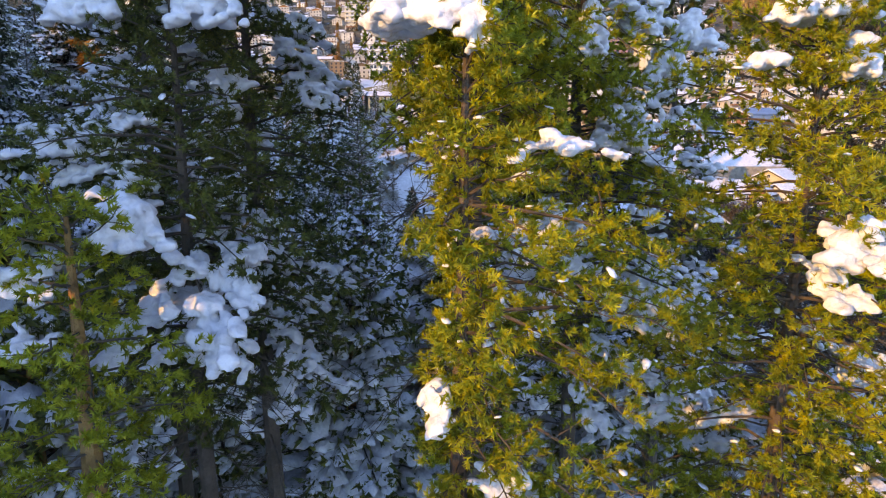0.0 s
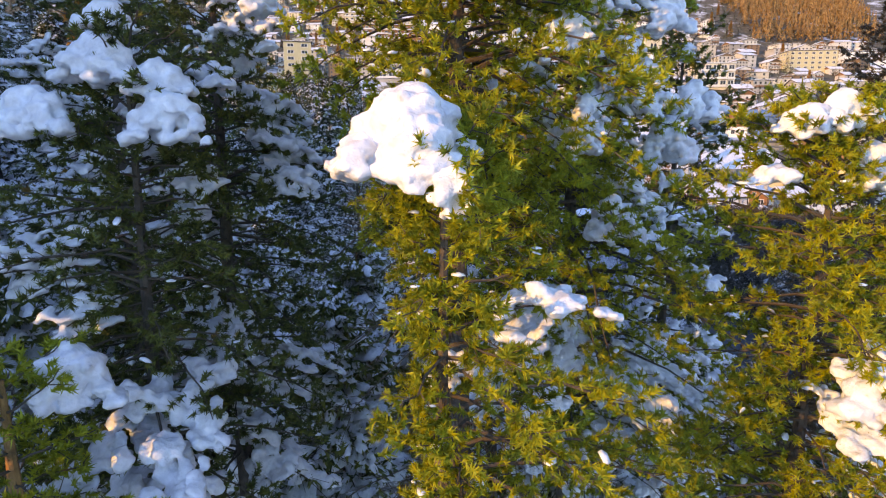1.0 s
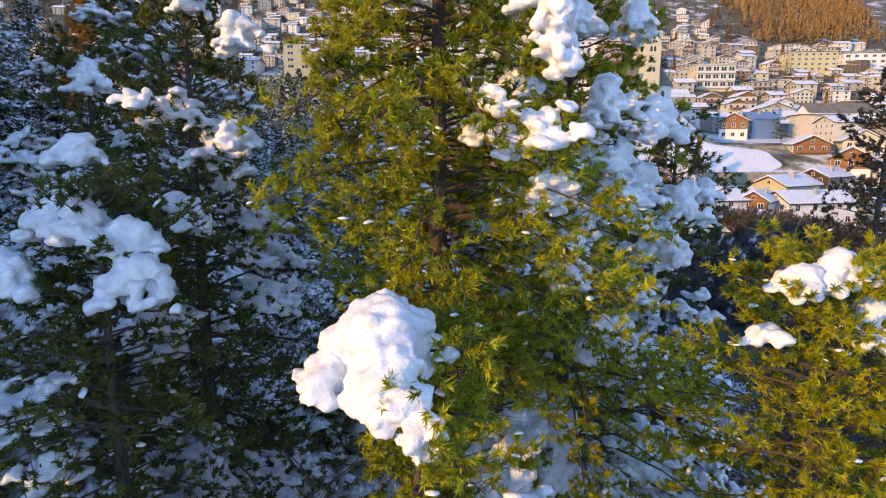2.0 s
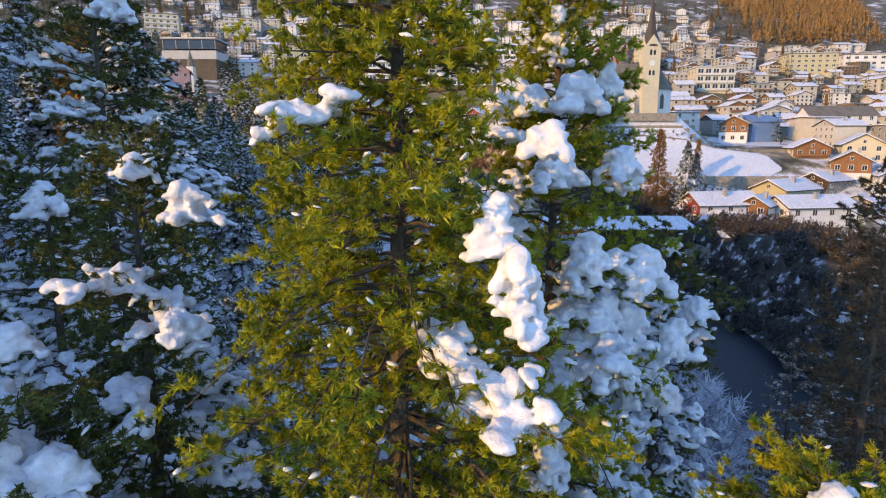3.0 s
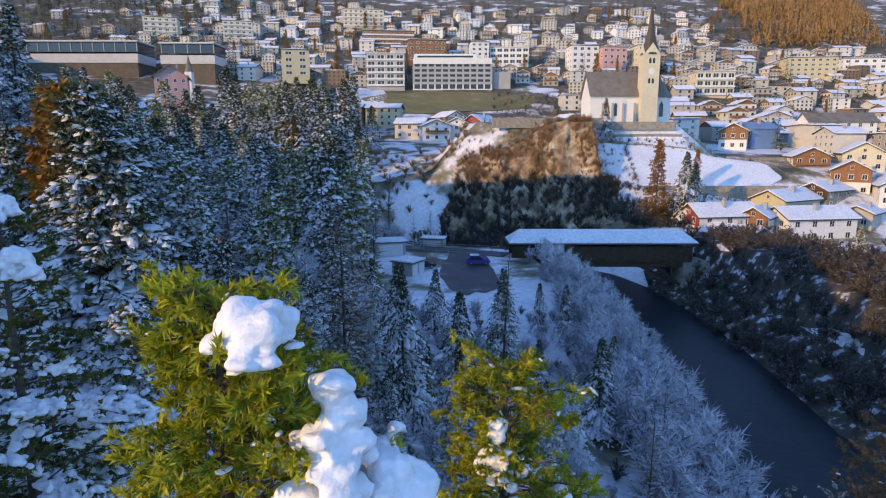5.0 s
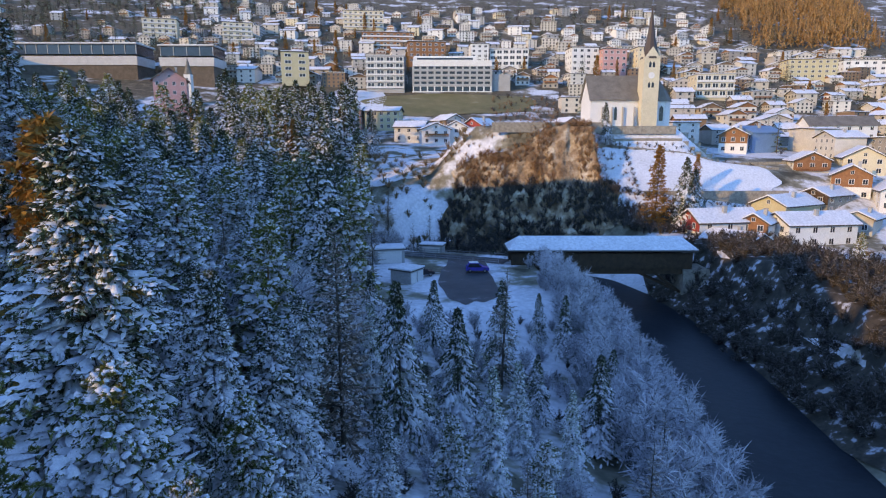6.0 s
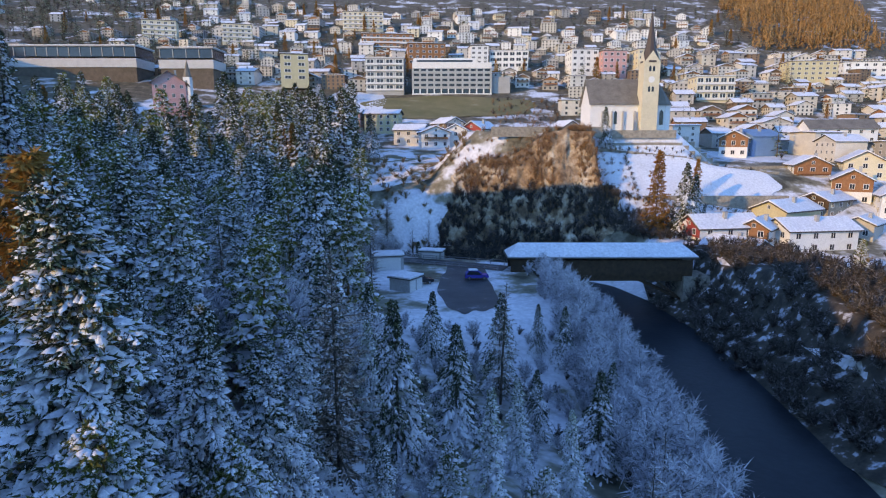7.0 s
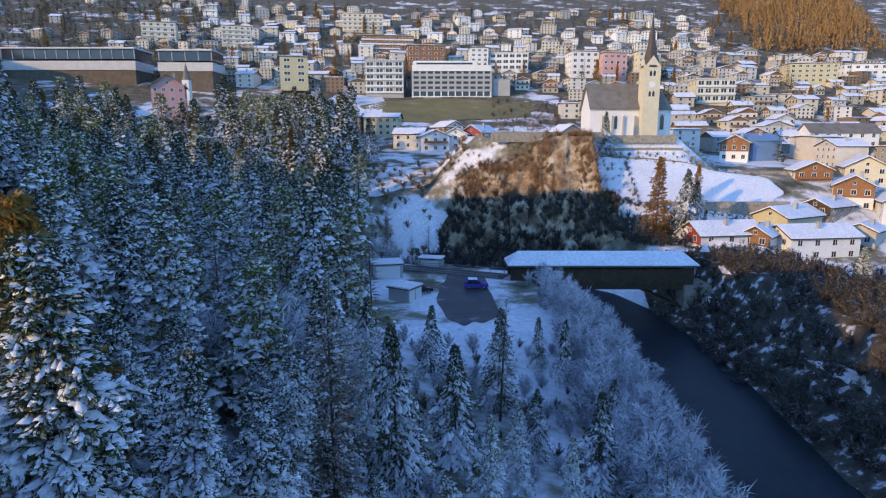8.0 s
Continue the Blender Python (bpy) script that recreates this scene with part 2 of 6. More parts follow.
def soup(name, tris, mat, parent=None, label="", smooth=False, share=None):
    """One mesh from an array of triangles; share: faces given as indices into the points instead."""
    me = bpy.data.meshes.new(name)
    if share is None:
        t = np.asarray(tris, dtype=np.float32).reshape(-1, 3)
        f = np.arange(len(t), dtype=np.int32).reshape(-1, 3)
    else:
        t, f = np.asarray(tris, dtype=np.float32), np.asarray(share, dtype=np.int32)
    me.vertices.add(len(t))
    me.vertices.foreach_set("co", t.ravel())
    me.loops.add(f.size)
    me.loops.foreach_set("vertex_index", f.ravel())
    me.polygons.add(len(f))
    me.polygons.foreach_set("loop_start", np.arange(0, f.size, f.shape[1], dtype=np.int32))
    me.update(calc_edges=True)
    return link(name, me, mat, parent, label, smooth)


def box(bm, x0, y0, z0, x1, y1, z1, mi=0):
    v = [bm.verts.new(p) for p in ((x0, y0, z0), (x1, y0, z0), (x1, y1, z0), (x0, y1, z0), (x0, y0, z1), (x1, y0, z1), (x1, y1, z1), (x0, y1, z1))]
    for f in ((3, 2, 1, 0), (4, 5, 6, 7), (0, 1, 5, 4), (1, 2, 6, 5), (2, 3, 7, 6), (3, 0, 4, 7)):
        bm.faces.new([v[i] for i in f]).material_index = mi
    return v


def boxes(*rows):
    bm = bmesh.new()
    for r in rows:
        box(bm, *r)
    return bm


def prism(bm, poly, y0, y1, mi=0):
    """An outline in x and z, drawn out along y."""
    a = [bm.verts.new((x, y0, z)) for x, z in poly]
    b = [bm.verts.new((x, y1, z)) for x, z in poly]
    n = len(poly)
    bm.faces.new(a).material_index = mi
    bm.faces.new(b[::-1]).material_index = mi
    for i in range(n):
        bm.faces.new((a[i], b[i], b[(i + 1) % n], a[(i + 1) % n])).material_index = mi


def empty(name, x, y, z, rz=0.0):
    ob = new(name)
    ob.empty_display_size = 0.5
    ob.matrix_basis = pose(x, y, z, 0, 0, rz)
    return ob


def smooth01(a, b, v):
    t = np.clip((np.asarray(v, float) - a) / (b - a), 0, 1)
    return t * t * (3 - 2 * t)

# ---------------------------------------------------------------- terrain


RIVER = np.array([(10, -400), (16, -120), (21, -40), (27, 0), (31.5, 30), (35.3, 60), (37.5, 80), (38.3, 100), (36.5, 118), (33, 130), (22, 141), (2, 147),
                  (-40, 150), (-90, 165), (-160, 182), (-300, 190), (-900, 150)], dtype=float)


def river_distance(x, y):
    x, y = np.asarray(x, float), np.asarray(y, float)
    best = np.full(np.broadcast(x, y).shape, 1e9)
    for (ax, ay), (bx, by) in zip(RIVER[:-1], RIVER[1:]):
        dx, dy = bx - ax, by - ay
        t = np.clip(((x - ax) * dx + (y - ay) * dy) / (dx * dx + dy * dy), 0, 1)
        best = np.minimum(best, np.hypot(x - ax - t * dx, y - ay - t * dy))
    return best


def wave(x, y, s, a):
    return a * (np.sin(x / s + 1.3 * np.sin(y / s * 0.7)) + np.sin(y / s * 1.3 + 0.9 * np.sin(x / s * 0.6 + 2.0)))


def ground_z(x, y):
    x, y = np.asarray(x, float), np.asarray(y, float)
    # the wooded side, climbing away from the river
    p0 = np.interp(x, [-400, -60, -12, -2, 14, 34], [150, 34, 18.5, 15, 8.5, 2])
    p60 = np.interp(x, [-400, -80, -22, 0, 13, 40], [120, 27, 15, 7.5, 5, 2])
    p105 = np.interp(x, [-400, -120, -40, -14, 20, 40], [90, 34, 14, 9.5, 9.5, 2])
    w1, w2 = smooth01(8, 60, y), smooth01(62, 92, y)
    wood = (p0 * (1 - w1) + p60 * w1) * (1 - w2) + p105 * w2
    # the town side, climbing to the far hill
    town = np.interp(y, [90, 125, 140, 155, 172, 190, 235, 290, 335, 400, 500, 630, 900, 1500, 3000],
                     [4, 7, 10.5, 16, 23.5, 28, 33, 47, 60.5, 77, 110, 158, 258, 520, 900])
    town = town + 0.055 * np.maximum(0, -x - 40) * smooth01(180, 320, y)
    town = town - 0.035 * np.maximum(0, x - 110) * smooth01(150, 260, y) * (1 - smooth01(420, 620, y))
    # church mound with its cliff
    cliff = 1.3 + 0.25 * np.sin(x * 0.35) + 0.15 * np.sin(x * 0.9)
    front = np.where(x < 42, np.maximum(163 + 2.2 * np.sin(x * 0.4) - y, 0) * cliff, np.interp(181 - y, [0, 3, 8, 22, 30], [0, 5, 7.5, 17, 26]))
    mound = 38 - front - np.maximum(8 - x, 0) * 1.1 - np.maximum(x - 72, 0) * 0.8 - np.maximum(0, y - 206) * 0.5
    town = np.maximum(town, mound)
    w = np.where(x < 20, smooth01(128, 190, y), 0.0)
    side = np.where(x > np.interp(y, [-400, 0, 60, 100, 118, 132], [10, 27, 35.3, 38.3, 36.5, 32]), 1.0, 0.0)
    side = np.where(y > 150, 1.0, np.where((y > 132) & (x > 30), 1.0, np.where((y > 141) & (x > 10), 1.0, side)))
    z = np.where(side > 0.5, town, wood)
    z = np.where((x < 10) & (y > 120), wood * (1 - w) + town * w, z)
    z = z + wave(x, y, 9.0, 0.22) + wave(x, y, 37.0, 0.5) * smooth01(200, 400, y)
    # tilted field above the river houses
    fw = smooth01(42, 48, x) * (1 - smooth01(94, 106, x)) * smooth01(152, 157, y) * (1 - smooth01(173, 178, y))
    z = z * (1 - fw) + (31 - 0.125 * (x - 45) + 0.72 * (y - 172)) * fw
    # flat yard by the bridge
    yard = smooth01(-18, -10, x) * (1 - smooth01(14, 22, x)) * smooth01(78, 88, y) * (1 - smooth01(132, 138, y))
    z = z * (1 - yard) + 9.5 * yard
    # ridge added beside and behind the way, its crest fitted to shade the valley
    crest = -0.85 * y - 45
    top = np.interp(y, [-60, -21, -13, -5, -2, 2, 5, 10, 15, 17, 25, 28, 34, 40, 46, 53, 57, 61, 65, 70, 77, 90, 98, 110, 140, 200, 240, 300, 400], [24, 28, 35, 40, 38, 39, 46, 52, 51, 46, 44, 53, 51, 53, 56, 64, 66, 65, 61, 52, 42, 45, 44, 48, 58, 75, 85, 104, 128])
    d = (x - crest) * 0.76
    hill = np.where(d > 0, top - d * 0.95, top + np.minimum(-d, 40) * 0.02)
    hill = np.where(y > 520, -100, hill)
    z = np.where((d < 0) & (y < 520), hill, np.maximum(z, hill))
    # river bed cut into it all
    rd = river_distance(x, y)
    far = smooth01(-25, -5, x) + smooth01(120, 100, y)
    far = np.clip(far, 0, 1)
    bed = 0.3 + np.maximum(0, rd - 6.0 + 3.5 * (1 - far)) * (0.55 + 2.2 * (1 - far)) + np.maximum(0, rd - 16) * 1.5
    return np.minimum(z, bed)


def gz(x, y):
    return float(ground_z(np.array([x]), np.array([y]))[0])


def axis(parts):
    out = [np.arange(a, b, s) for a, b, s in parts]
    return np.unique(np.concatenate(out + [np.array([parts[-1][1]])]))


def sheet(name, xs, ys, zfun, mat, parent=None):
    gx, gy = np.meshgrid(xs, ys)
    pts = np.stack([gx, gy, zfun(gx, gy)], -1).reshape(-1, 3)
    nx, ny = len(xs), len(ys)
    i = (np.arange(ny - 1)[:, None] * nx + np.arange(nx - 1)[None]).ravel()
    return soup(name, pts, mat, parent, smooth=True, share=np.stack([i, i + 1, i + nx + 1, i + nx], 1))


GX = axis([(-3000, -700, 300), (-700, -260, 20), (-260, -60, 6), (-60, 110, 2), (110, 300, 6), (300, 900, 20), (900, 3000, 300)])
GY = axis([(-1500, -200, 200), (-200, -20, 10), (-20, 180, 2), (180, 360, 5), (360, 900, 15), (900, 3000, 150)])
tagged(sheet("ground", GX, GY, ground_z, M["ground"]), "snow-dusted valley ground with brown grass showing through", "ground", kind="structure")


def strip(name, way, half, zfun, mat, n=120, lift=0.0, across=5):
    """A band along a way of points, laid on zfun."""
    way = np.asarray(way, float)
    seg = np.concatenate([[0], np.cumsum(np.hypot(*np.diff(way, axis=0).T))])
    s = np.linspace(0, seg[-1], n)
    c = np.stack([np.interp(s, seg, way[:, 0]), np.interp(s, seg, way[:, 1])], 1)
    for _ in range(6):
        c[1:-1] = (c[:-2] + c[1:-1] * 2 + c[2:]) / 4
    t = np.gradient(c, axis=0)
    t /= np.linalg.norm(t, axis=1)[:, None]
    nrm = np.stack([-t[:, 1], t[:, 0]], 1)
    k = np.linspace(-half, half, across)
    p = c[:, None] + nrm[:, None] * k[None, :, None]
    z = zfun(p[..., 0], p[..., 1]) + lift
    pts = np.concatenate([p, z[..., None]], -1).reshape(-1, 3)
    i = (np.arange(n - 1)[:, None] * across + np.arange(across - 1)[None]).ravel()
    return soup(name, pts, mat, smooth=True, share=np.stack([i, i + across, i + across + 1, i + 1], 1))


tagged(strip("water", RIVER[1:-1], 9.5, lambda x, y: np.full(np.shape(x), 1.5), M["water"], 160), "dark calm river water in shade", "river", kind="structure")

# ---------------------------------------------------------------- yard, road, meadow, fields


def laid(lift):
    return lambda x, y: ground_z(x, y) + lift


def blob_sheet(name, cx, cy, rx, ry, mat, lift, seed, power=2.6):
    """A patch with an uneven outline, lying on the ground."""
    rs = np.random.RandomState(seed)
    n, rings = 64, 14
    ph = rs.uniform(0, 6.28, 4)
    a = np.linspace(0, 2 * np.pi, n, endpoint=False)
    edge = 1 + 0.06 * np.sin(3 * a + ph[0]) + 0.05 * np.sin(5 * a + ph[1]) + 0.03 * np.sin(11 * a + ph[2])
    form = (np.abs(np.cos(a)) ** power + np.abs(np.sin(a)) ** power) ** (-1 / power)
    k = np.linspace(0.001, 1, rings)
    px = cx + rx * np.outer(k, np.cos(a) * form * edge)
    py = cy + ry * np.outer(k, np.sin(a) * form * edge)
    pz = ground_z(px, py) + lift
    pts = np.stack([px, py, pz], -1).reshape(-1, 3)
    i = (np.arange(rings - 1)[:, None] * n + np.arange(n)[None])
    j = (np.arange(rings - 1)[:, None] * n + (np.arange(n)[None] + 1) % n)
    return soup(name, pts, mat, smooth=True, share=np.stack([i, i + n, j + n, j], -1).reshape(-1, 4))


tagged(blob_sheet("yard", 4.2, 104, 4.8, 19, M["asphalt"], 0.06, 3), "dark wet asphalt yard with snow at its edges", "yard", kind="structure")
tagged(strip("road", [(-70, 132), (-30, 127), (-8, 126), (13, 117)], 2.6, laid(0.08), M["asphalt"], 60), "narrow road leading to the covered bridge", "road", kind="structure")
tagged(blob_sheet("meadow", 2, 308, 44, 21, M["meadow"], 0.35, 5), "brown-green autumn meadow below the parking garage", "meadow", kind="structure")
tagged(blob_sheet("snow_field", 70, 166, 26, 9, M["field_snow"], 0.35, 8, 4), "smooth snow-covered field above the river houses", "field", kind="structure")
tagged(blob_sheet("snow_bank", -46, 300, 16, 42, M["field_snow"], 0.35, 9), "snowy meadow strip beside the wood", "field", kind="structure")
tagged(blob_sheet("snow_meadow", -16, 196, 22, 22, M["thawed_snow"], 0.3, 12), "sunlit snowy meadow beside the rock", "field", kind="structure")


ROCK = []


def cliff():
    """The weathered rock under the church, broken into ribs, ledges and clefts."""
    nx, ny = 120, 60
    gv, gu = np.meshgrid(np.linspace(0, 1, ny), np.linspace(0, 1, nx), indexing="ij")
    left = -9 + 10 * gv + 1.6 * np.sin(9 * gv) + 1.2 * np.sin(23 * gv)
    px = left + (46 + 3 * np.sin(6 * gv) + 1.5 * np.sin(17 * gv) - left) * gu
    py = 146.5 + 26 * gv + np.sin(gu * 9)
    k, r, f = np.zeros_like(px), np.zeros_like(px), np.zeros_like(px)
    for j in range(ny):
        for i in range(nx):
            x, y = px[j, i], py[j, i]
            k[j, i] = noise.fractal(Vector((x * 0.11, y * 0.05, 3.0)), 1.0, 2.0, 4)
            r[j, i] = abs(noise.noise(Vector((x * 0.22, y * 0.12, 9.0))))
            f[j, i] = noise.fractal(Vector((x * 0.5, y * 0.5, 5.0)), 1.0, 2.0, 3)
    edge = np.minimum.reduce([np.ones_like(gu), 3.5 * gu, 5 * (1 - gu), 8 * gv, 8 * (1 - gv)])
    yd = py - edge * (1.8 * k + 2.2 * r + 0.35 * f)
    zd = ground_z(px, py) - 0.8 + edge * (2.0 + 1.3 * k - 1.6 * r + 0.6 * f)
    zd = np.where(edge > 0.1, np.maximum(zd, ground_z(px, yd) + 0.5), zd)
    pts = [tuple(q) for q in np.stack([px, yd, zd], -1).reshape(-1, 3)]
    i = (np.arange(ny - 1)[:, None] * nx + np.arange(nx - 1)[None]).ravel()
    ROCK.extend(pts)
    ob = soup("cliff", np.array(pts), M["rock"], share=np.stack([i, i + 1, i + nx + 1, i + nx], 1))
    tagged(ob, "brown weathered rock face under the church", "rock", kind="structure")


cliff()
tagged(blob_sheet("bank_floor", 60, 84, 18.5, 48, M["litter"], 0.25, 16, 3.0), "dark leaf litter with snow under the bank scrub", "ground", kind="structure")
tagged(blob_sheet("river_snow", 88, 103, 14, 10, M["field_snow"], 0.3, 14), "open snow patch on the river terrace", "field", kind="structure")

# ---------------------------------------------------------------- houses


def window_mesh():
    """One casement: a connected frame with a middle bar, two recessed panes."""
    xs, zs = (-0.5, -0.41, -0.03, 0.03, 0.41, 0.5), (0.0, 0.08, 0.92, 1.0)
    bm = bmesh.new()
    g = [[bm.verts.new((x, -0.04, z)) for z in zs] for x in xs]
    for i in range(5):
        for j in range(3):
            loop = (g[i][j], g[i + 1][j], g[i + 1][j + 1], g[i][j + 1])
            if j == 1 and i in (1, 3):
                deep = [bm.verts.new((v.co.x, 0.015, v.co.z)) for v in loop]
                bm.faces.new(deep).material_index = 1
                for k in range(4):
                    bm.faces.new((loop[k], loop[(k + 1) % 4], deep[(k + 1) % 4], deep[k]))
            else:
                bm.faces.new(loop)
    rim = [g[i][0] for i in range(6)] + [g[5][j] for j in (1, 2, 3)] + [g[i][3] for i in (4, 3, 2, 1, 0)] + [g[0][2], g[0][1]]
    back = [bm.verts.new((v.co.x, 0.05, v.co.z)) for v in rim]
    for k in range(len(rim)):
        n = (k + 1) % len(rim)
        bm.faces.new((rim[n], rim[k], back[k], back[n]))
    me = bpy.data.meshes.new("window")
    bm.to_mesh(me)
    bm.free()
    me.materials.append(M["frame_white"])
    me.materials.append(M["glass"])
    return me


WINDOW = window_mesh()


def add_window(parent, x, y, z, w, h, rz=0.0):
    ob = new("window", WINDOW)
    ob.parent = parent
    ob.matrix_basis = pose(x, y, z, 0, 0, rz) @ Matrix.Diagonal((w, 1, h, 1))
    return ob


def roof_parts(root, w, d, h, rise, o, snow, roof_mat):
    k = rise / (w / 2)
    e = h - o * k
    t = 0.28
    bm = bmesh.new()
    prism(bm, [(-w / 2 - o, e), (0, h + rise), (w / 2 + o, e), (w / 2 + o, e + t), (0, h + rise + t), (-w / 2 - o, e + t)], -d / 2 - o, d / 2 + o)
    roof = part("roof", bm, roof_mat, root)
    if snow:
        bm = bmesh.new()
        for s in (-1, 1):
            prism(bm, [(s * (w / 2 + o * 0.9), e + t + 0.01 + o * 0.1 * k), (s * 0.02, h + rise + t), (s * 0.02, h + rise + t + 0.3), (s * (w / 2 + o * 0.75), e + t + 0.26 + o * 0.1 * k)],
                  -d / 2 - o * 0.85, d / 2 + o * 0.85)
        bmesh.ops.recalc_face_normals(bm, faces=bm.faces)
        part("roof_snow", bm, M["roof_snow"], roof, "even layer of fresh snow")
    return roof


def house(x, y, w, d, h, rz, rise, wall, floors=2, cols=3, side=2, label="", snow=True, gable_wood=None, roof_mat=None, chimney=True, balcony=False, base=None,
          o=0.7, win=(1.35, 1.55), group="", joined=False):
    """A pitched-roof house, ridge along its depth, gable to the front."""
    z = base if base is not None else min(gz(x - 3, y - 3), gz(x + 3, y - 3)) - 0.2
    root = empty("house", x, y, z, rz)
    bm = bmesh.new()
    box(bm, -w / 2, -d / 2, -3, w / 2, d / 2, h)
    body = part("wall", bm, wall, root)
    bm = bmesh.new()
    prism(bm, [(-w / 2, h), (w / 2, h), (0, h + rise)], -d / 2, d / 2)
    part("gable", bm, gable_wood or wall, root)
    roof_parts(root, w, d, h, rise, o, snow, roof_mat or M["dark_roof"])
    clad = gable_wood in (M["brown_wood"], M["red"], M["wood"]) and not joined
    if clad:
        part("cladding", boxes((-w / 2 - 0.05, -d / 2 - 0.07, h * 0.55, w / 2 + 0.05, -d / 2 - 0.004, h)), gable_wood, root, "timber boarding under the gable")
    wy = -d / 2 - (0.09 if clad else 0.02)
    fh = h / floors
    if joined:
        panes = bmesh.new()
        for f in range(floors):
            za, zc = f * fh + fh * 0.3, f * fh + fh * 0.3 + win[1]
            for c in range(cols):
                xx = (c + 0.5) / cols * w - w / 2
                box(panes, xx - win[0] / 2, -d / 2 - 0.05, za, xx + win[0] / 2, -d / 2 + 0.02, zc)
            for c in range(side):
                yy = (c + 0.5) / side * d - d / 2
                for sx in (-1, 1):
                    box(panes, sx * w / 2 - 0.05, yy - win[0] / 2, za, sx * w / 2 + 0.05, yy + win[0] / 2, zc)
        tagged(part("glazing", panes, M["glass"], root), kind="stuff")
    for f in range(0 if joined else floors):
        for c in range(cols):
            add_window(body, (c + 0.5) / cols * w - w / 2, wy, f * fh + fh * 0.3, win[0], win[1])
        for c in range(side):
            yy = (c + 0.5) / side * d - d / 2
            add_window(body, -w / 2 - 0.02, yy, f * fh + fh * 0.3, win[0], win[1], -90)
            if side > 2:
                add_window(body, w / 2 + 0.02, yy, f * fh + fh * 0.3, win[0], win[1], 90)
    if rise > 1.6 and not joined:
        add_window(body, 0, -d / 2 - 0.02, h + rise * 0.15, 0.9, 1.0)
    if chimney:
        part("chimney", boxes((w * 0.15, -0.4, h + rise * 0.4, w * 0.15 + 0.8, 0.4, h + rise + 1.0), (w * 0.15 - 0.1, -0.5, h + rise + 1.0, w * 0.15 + 0.9, 0.5, h + rise + 1.15)), M["grey"], root)
    if balcony:
        zb = h * 0.55
        bm = boxes((-w * 0.42, -d / 2 - 1.2, zb - 0.15, w * 0.42, -d / 2, zb))
        for i in range(9):
            xx = -w * 0.42 + i * w * 0.84 / 8
            box(bm, xx - 0.05, -d / 2 - 1.2, zb, xx + 0.05, -d / 2 - 1.12, zb + 0.95)
        box(bm, -w * 0.42, -d / 2 - 1.22, zb + 0.25, w * 0.42, -d / 2 - 1.17, zb + 1.0)
        part("balcony", bm, M["brown_wood"], root, "brown wooden balcony")
    return tagged(root, label or "rendered alpine house with a snow-covered pitched roof", "house", group)


# houses by the river
house(67, 140, 8.5, 16, 5.0, -80, 2.4, M["white_plaster"], 2, 2, 3, "long white house with a red gable and snowy roof", gable_wood=M["red"], base=10.2)
house(66.5, 130.5, 9.0, 11.5, 6.2, 36, 1.8, M["white_plaster"], 2, 2, 2, "white barn house with brown timber gate by the river", gable_wood=M["white_plaster"], base=5.6)
house(76, 139, 6.5, 9, 5.4, -42, 2.0, M["white_plaster"], 2, 2, 2, "small white house with a glazed timber gable", gable_wood=M["brown_wood"], base=9.6)
house(89, 140, 9.5, 18, 5.6, -82, 2.2, M["white_plaster"], 2, 2, 4, "long white house with orange shutters and snowy roof", base=9.0, balcony=False)
house(91, 154, 9.5, 15, 4.4, -62, 2.2, M["yellow"], 1, 2, 3, "yellow house with a wide snowy roof", base=13.2)
house(105, 160, 8, 12, 5.0, -60, 1.8, M["stone"], 2, 2, 3, "stone and timber barn with a snowy roof", gable_wood=M["wood"], base=14.5)
house(117, 168, 9.5, 13, 7.0, -32, 2.6, M["white_plaster"], 2, 3, 3, "white house with a red-brown timber gable", gable_wood=M["brown_wood"], base=17.5)
house(129, 182, 11, 14, 8.0, -26, 3.0, M["cream"], 3, 3, 3, "tall cream house with a snowy gable roof", base=21.0)
house(112, 181, 10, 9, 6.0, -14, 2.4, M["white_plaster"], 2, 3, 2, "chalet with timber gable and balcony", gable_wood=M["brown_wood"], balcony=True, base=22.0)
house(122, 157, 9, 12, 8.0, -24, 2.4, M["white_plaster"], 3, 3, 3, "white rendered house with small windows", base=13.0)
house(106, 146, 7, 8, 4.0, -50, 1.5, M["plaster"], 1, 2, 2, "low house with a snowy roof", base=11)
house(113, 216, 13, 11, 7, -80, 2.2, M["blue_roof"], 2, 4, 2, "pale blue house with a blue tin roof", snow=False, roof_mat=M["blue_roof"])
house(104, 212, 9, 10, 6.5, -30, 2.4, M["white_plaster"], 2, 3, 2, "white house with reddish timber gable", gable_wood=M["brown_wood"])
house(153, 232, 10, 25, 9.0, 86, 3.2, M["white_plaster"], 3, 2, 6, "long white hotel block under a dark roof", snow=False, roof_mat=M["slate"])
# hamlet below the meadow
house(-4, 236, 11, 12, 6.0, 12, 2.2, M["white_plaster"], 2, 3, 3, "white house with a dark red balcony and snowy roof", balcony=True)
house(-13, 242, 9, 12, 6.0, 80, 2.0, M["plaster"], 2, 3, 3)
house(6, 240, 9, 11, 6.0, -10, 2.2, M["white_plaster"], 2, 3, 3, "white house with a wide gable roof")
house(15, 242, 9, 13, 6.0, -35, 2.6, M["white_plaster"], 2, 3, 3, "white house with a red gable", gable_wood=M["red"])
house(2, 252, 9, 12, 6.0, 30, 2.2, M["plaster"], 2, 3, 3)
house(-26, 262, 10, 15, 8, 84, 1.6, M["yellow"], 3, 3, 5, "yellow house with rows of windows")
house(-42, 262, 10, 14, 8, 84, 1.6, M["pink"], 3, 3, 5, "pale pink house with rows of windows")
house(-58, 258, 9, 14, 5, 86, 1.6, M["plaster"], 2, 3, 4)
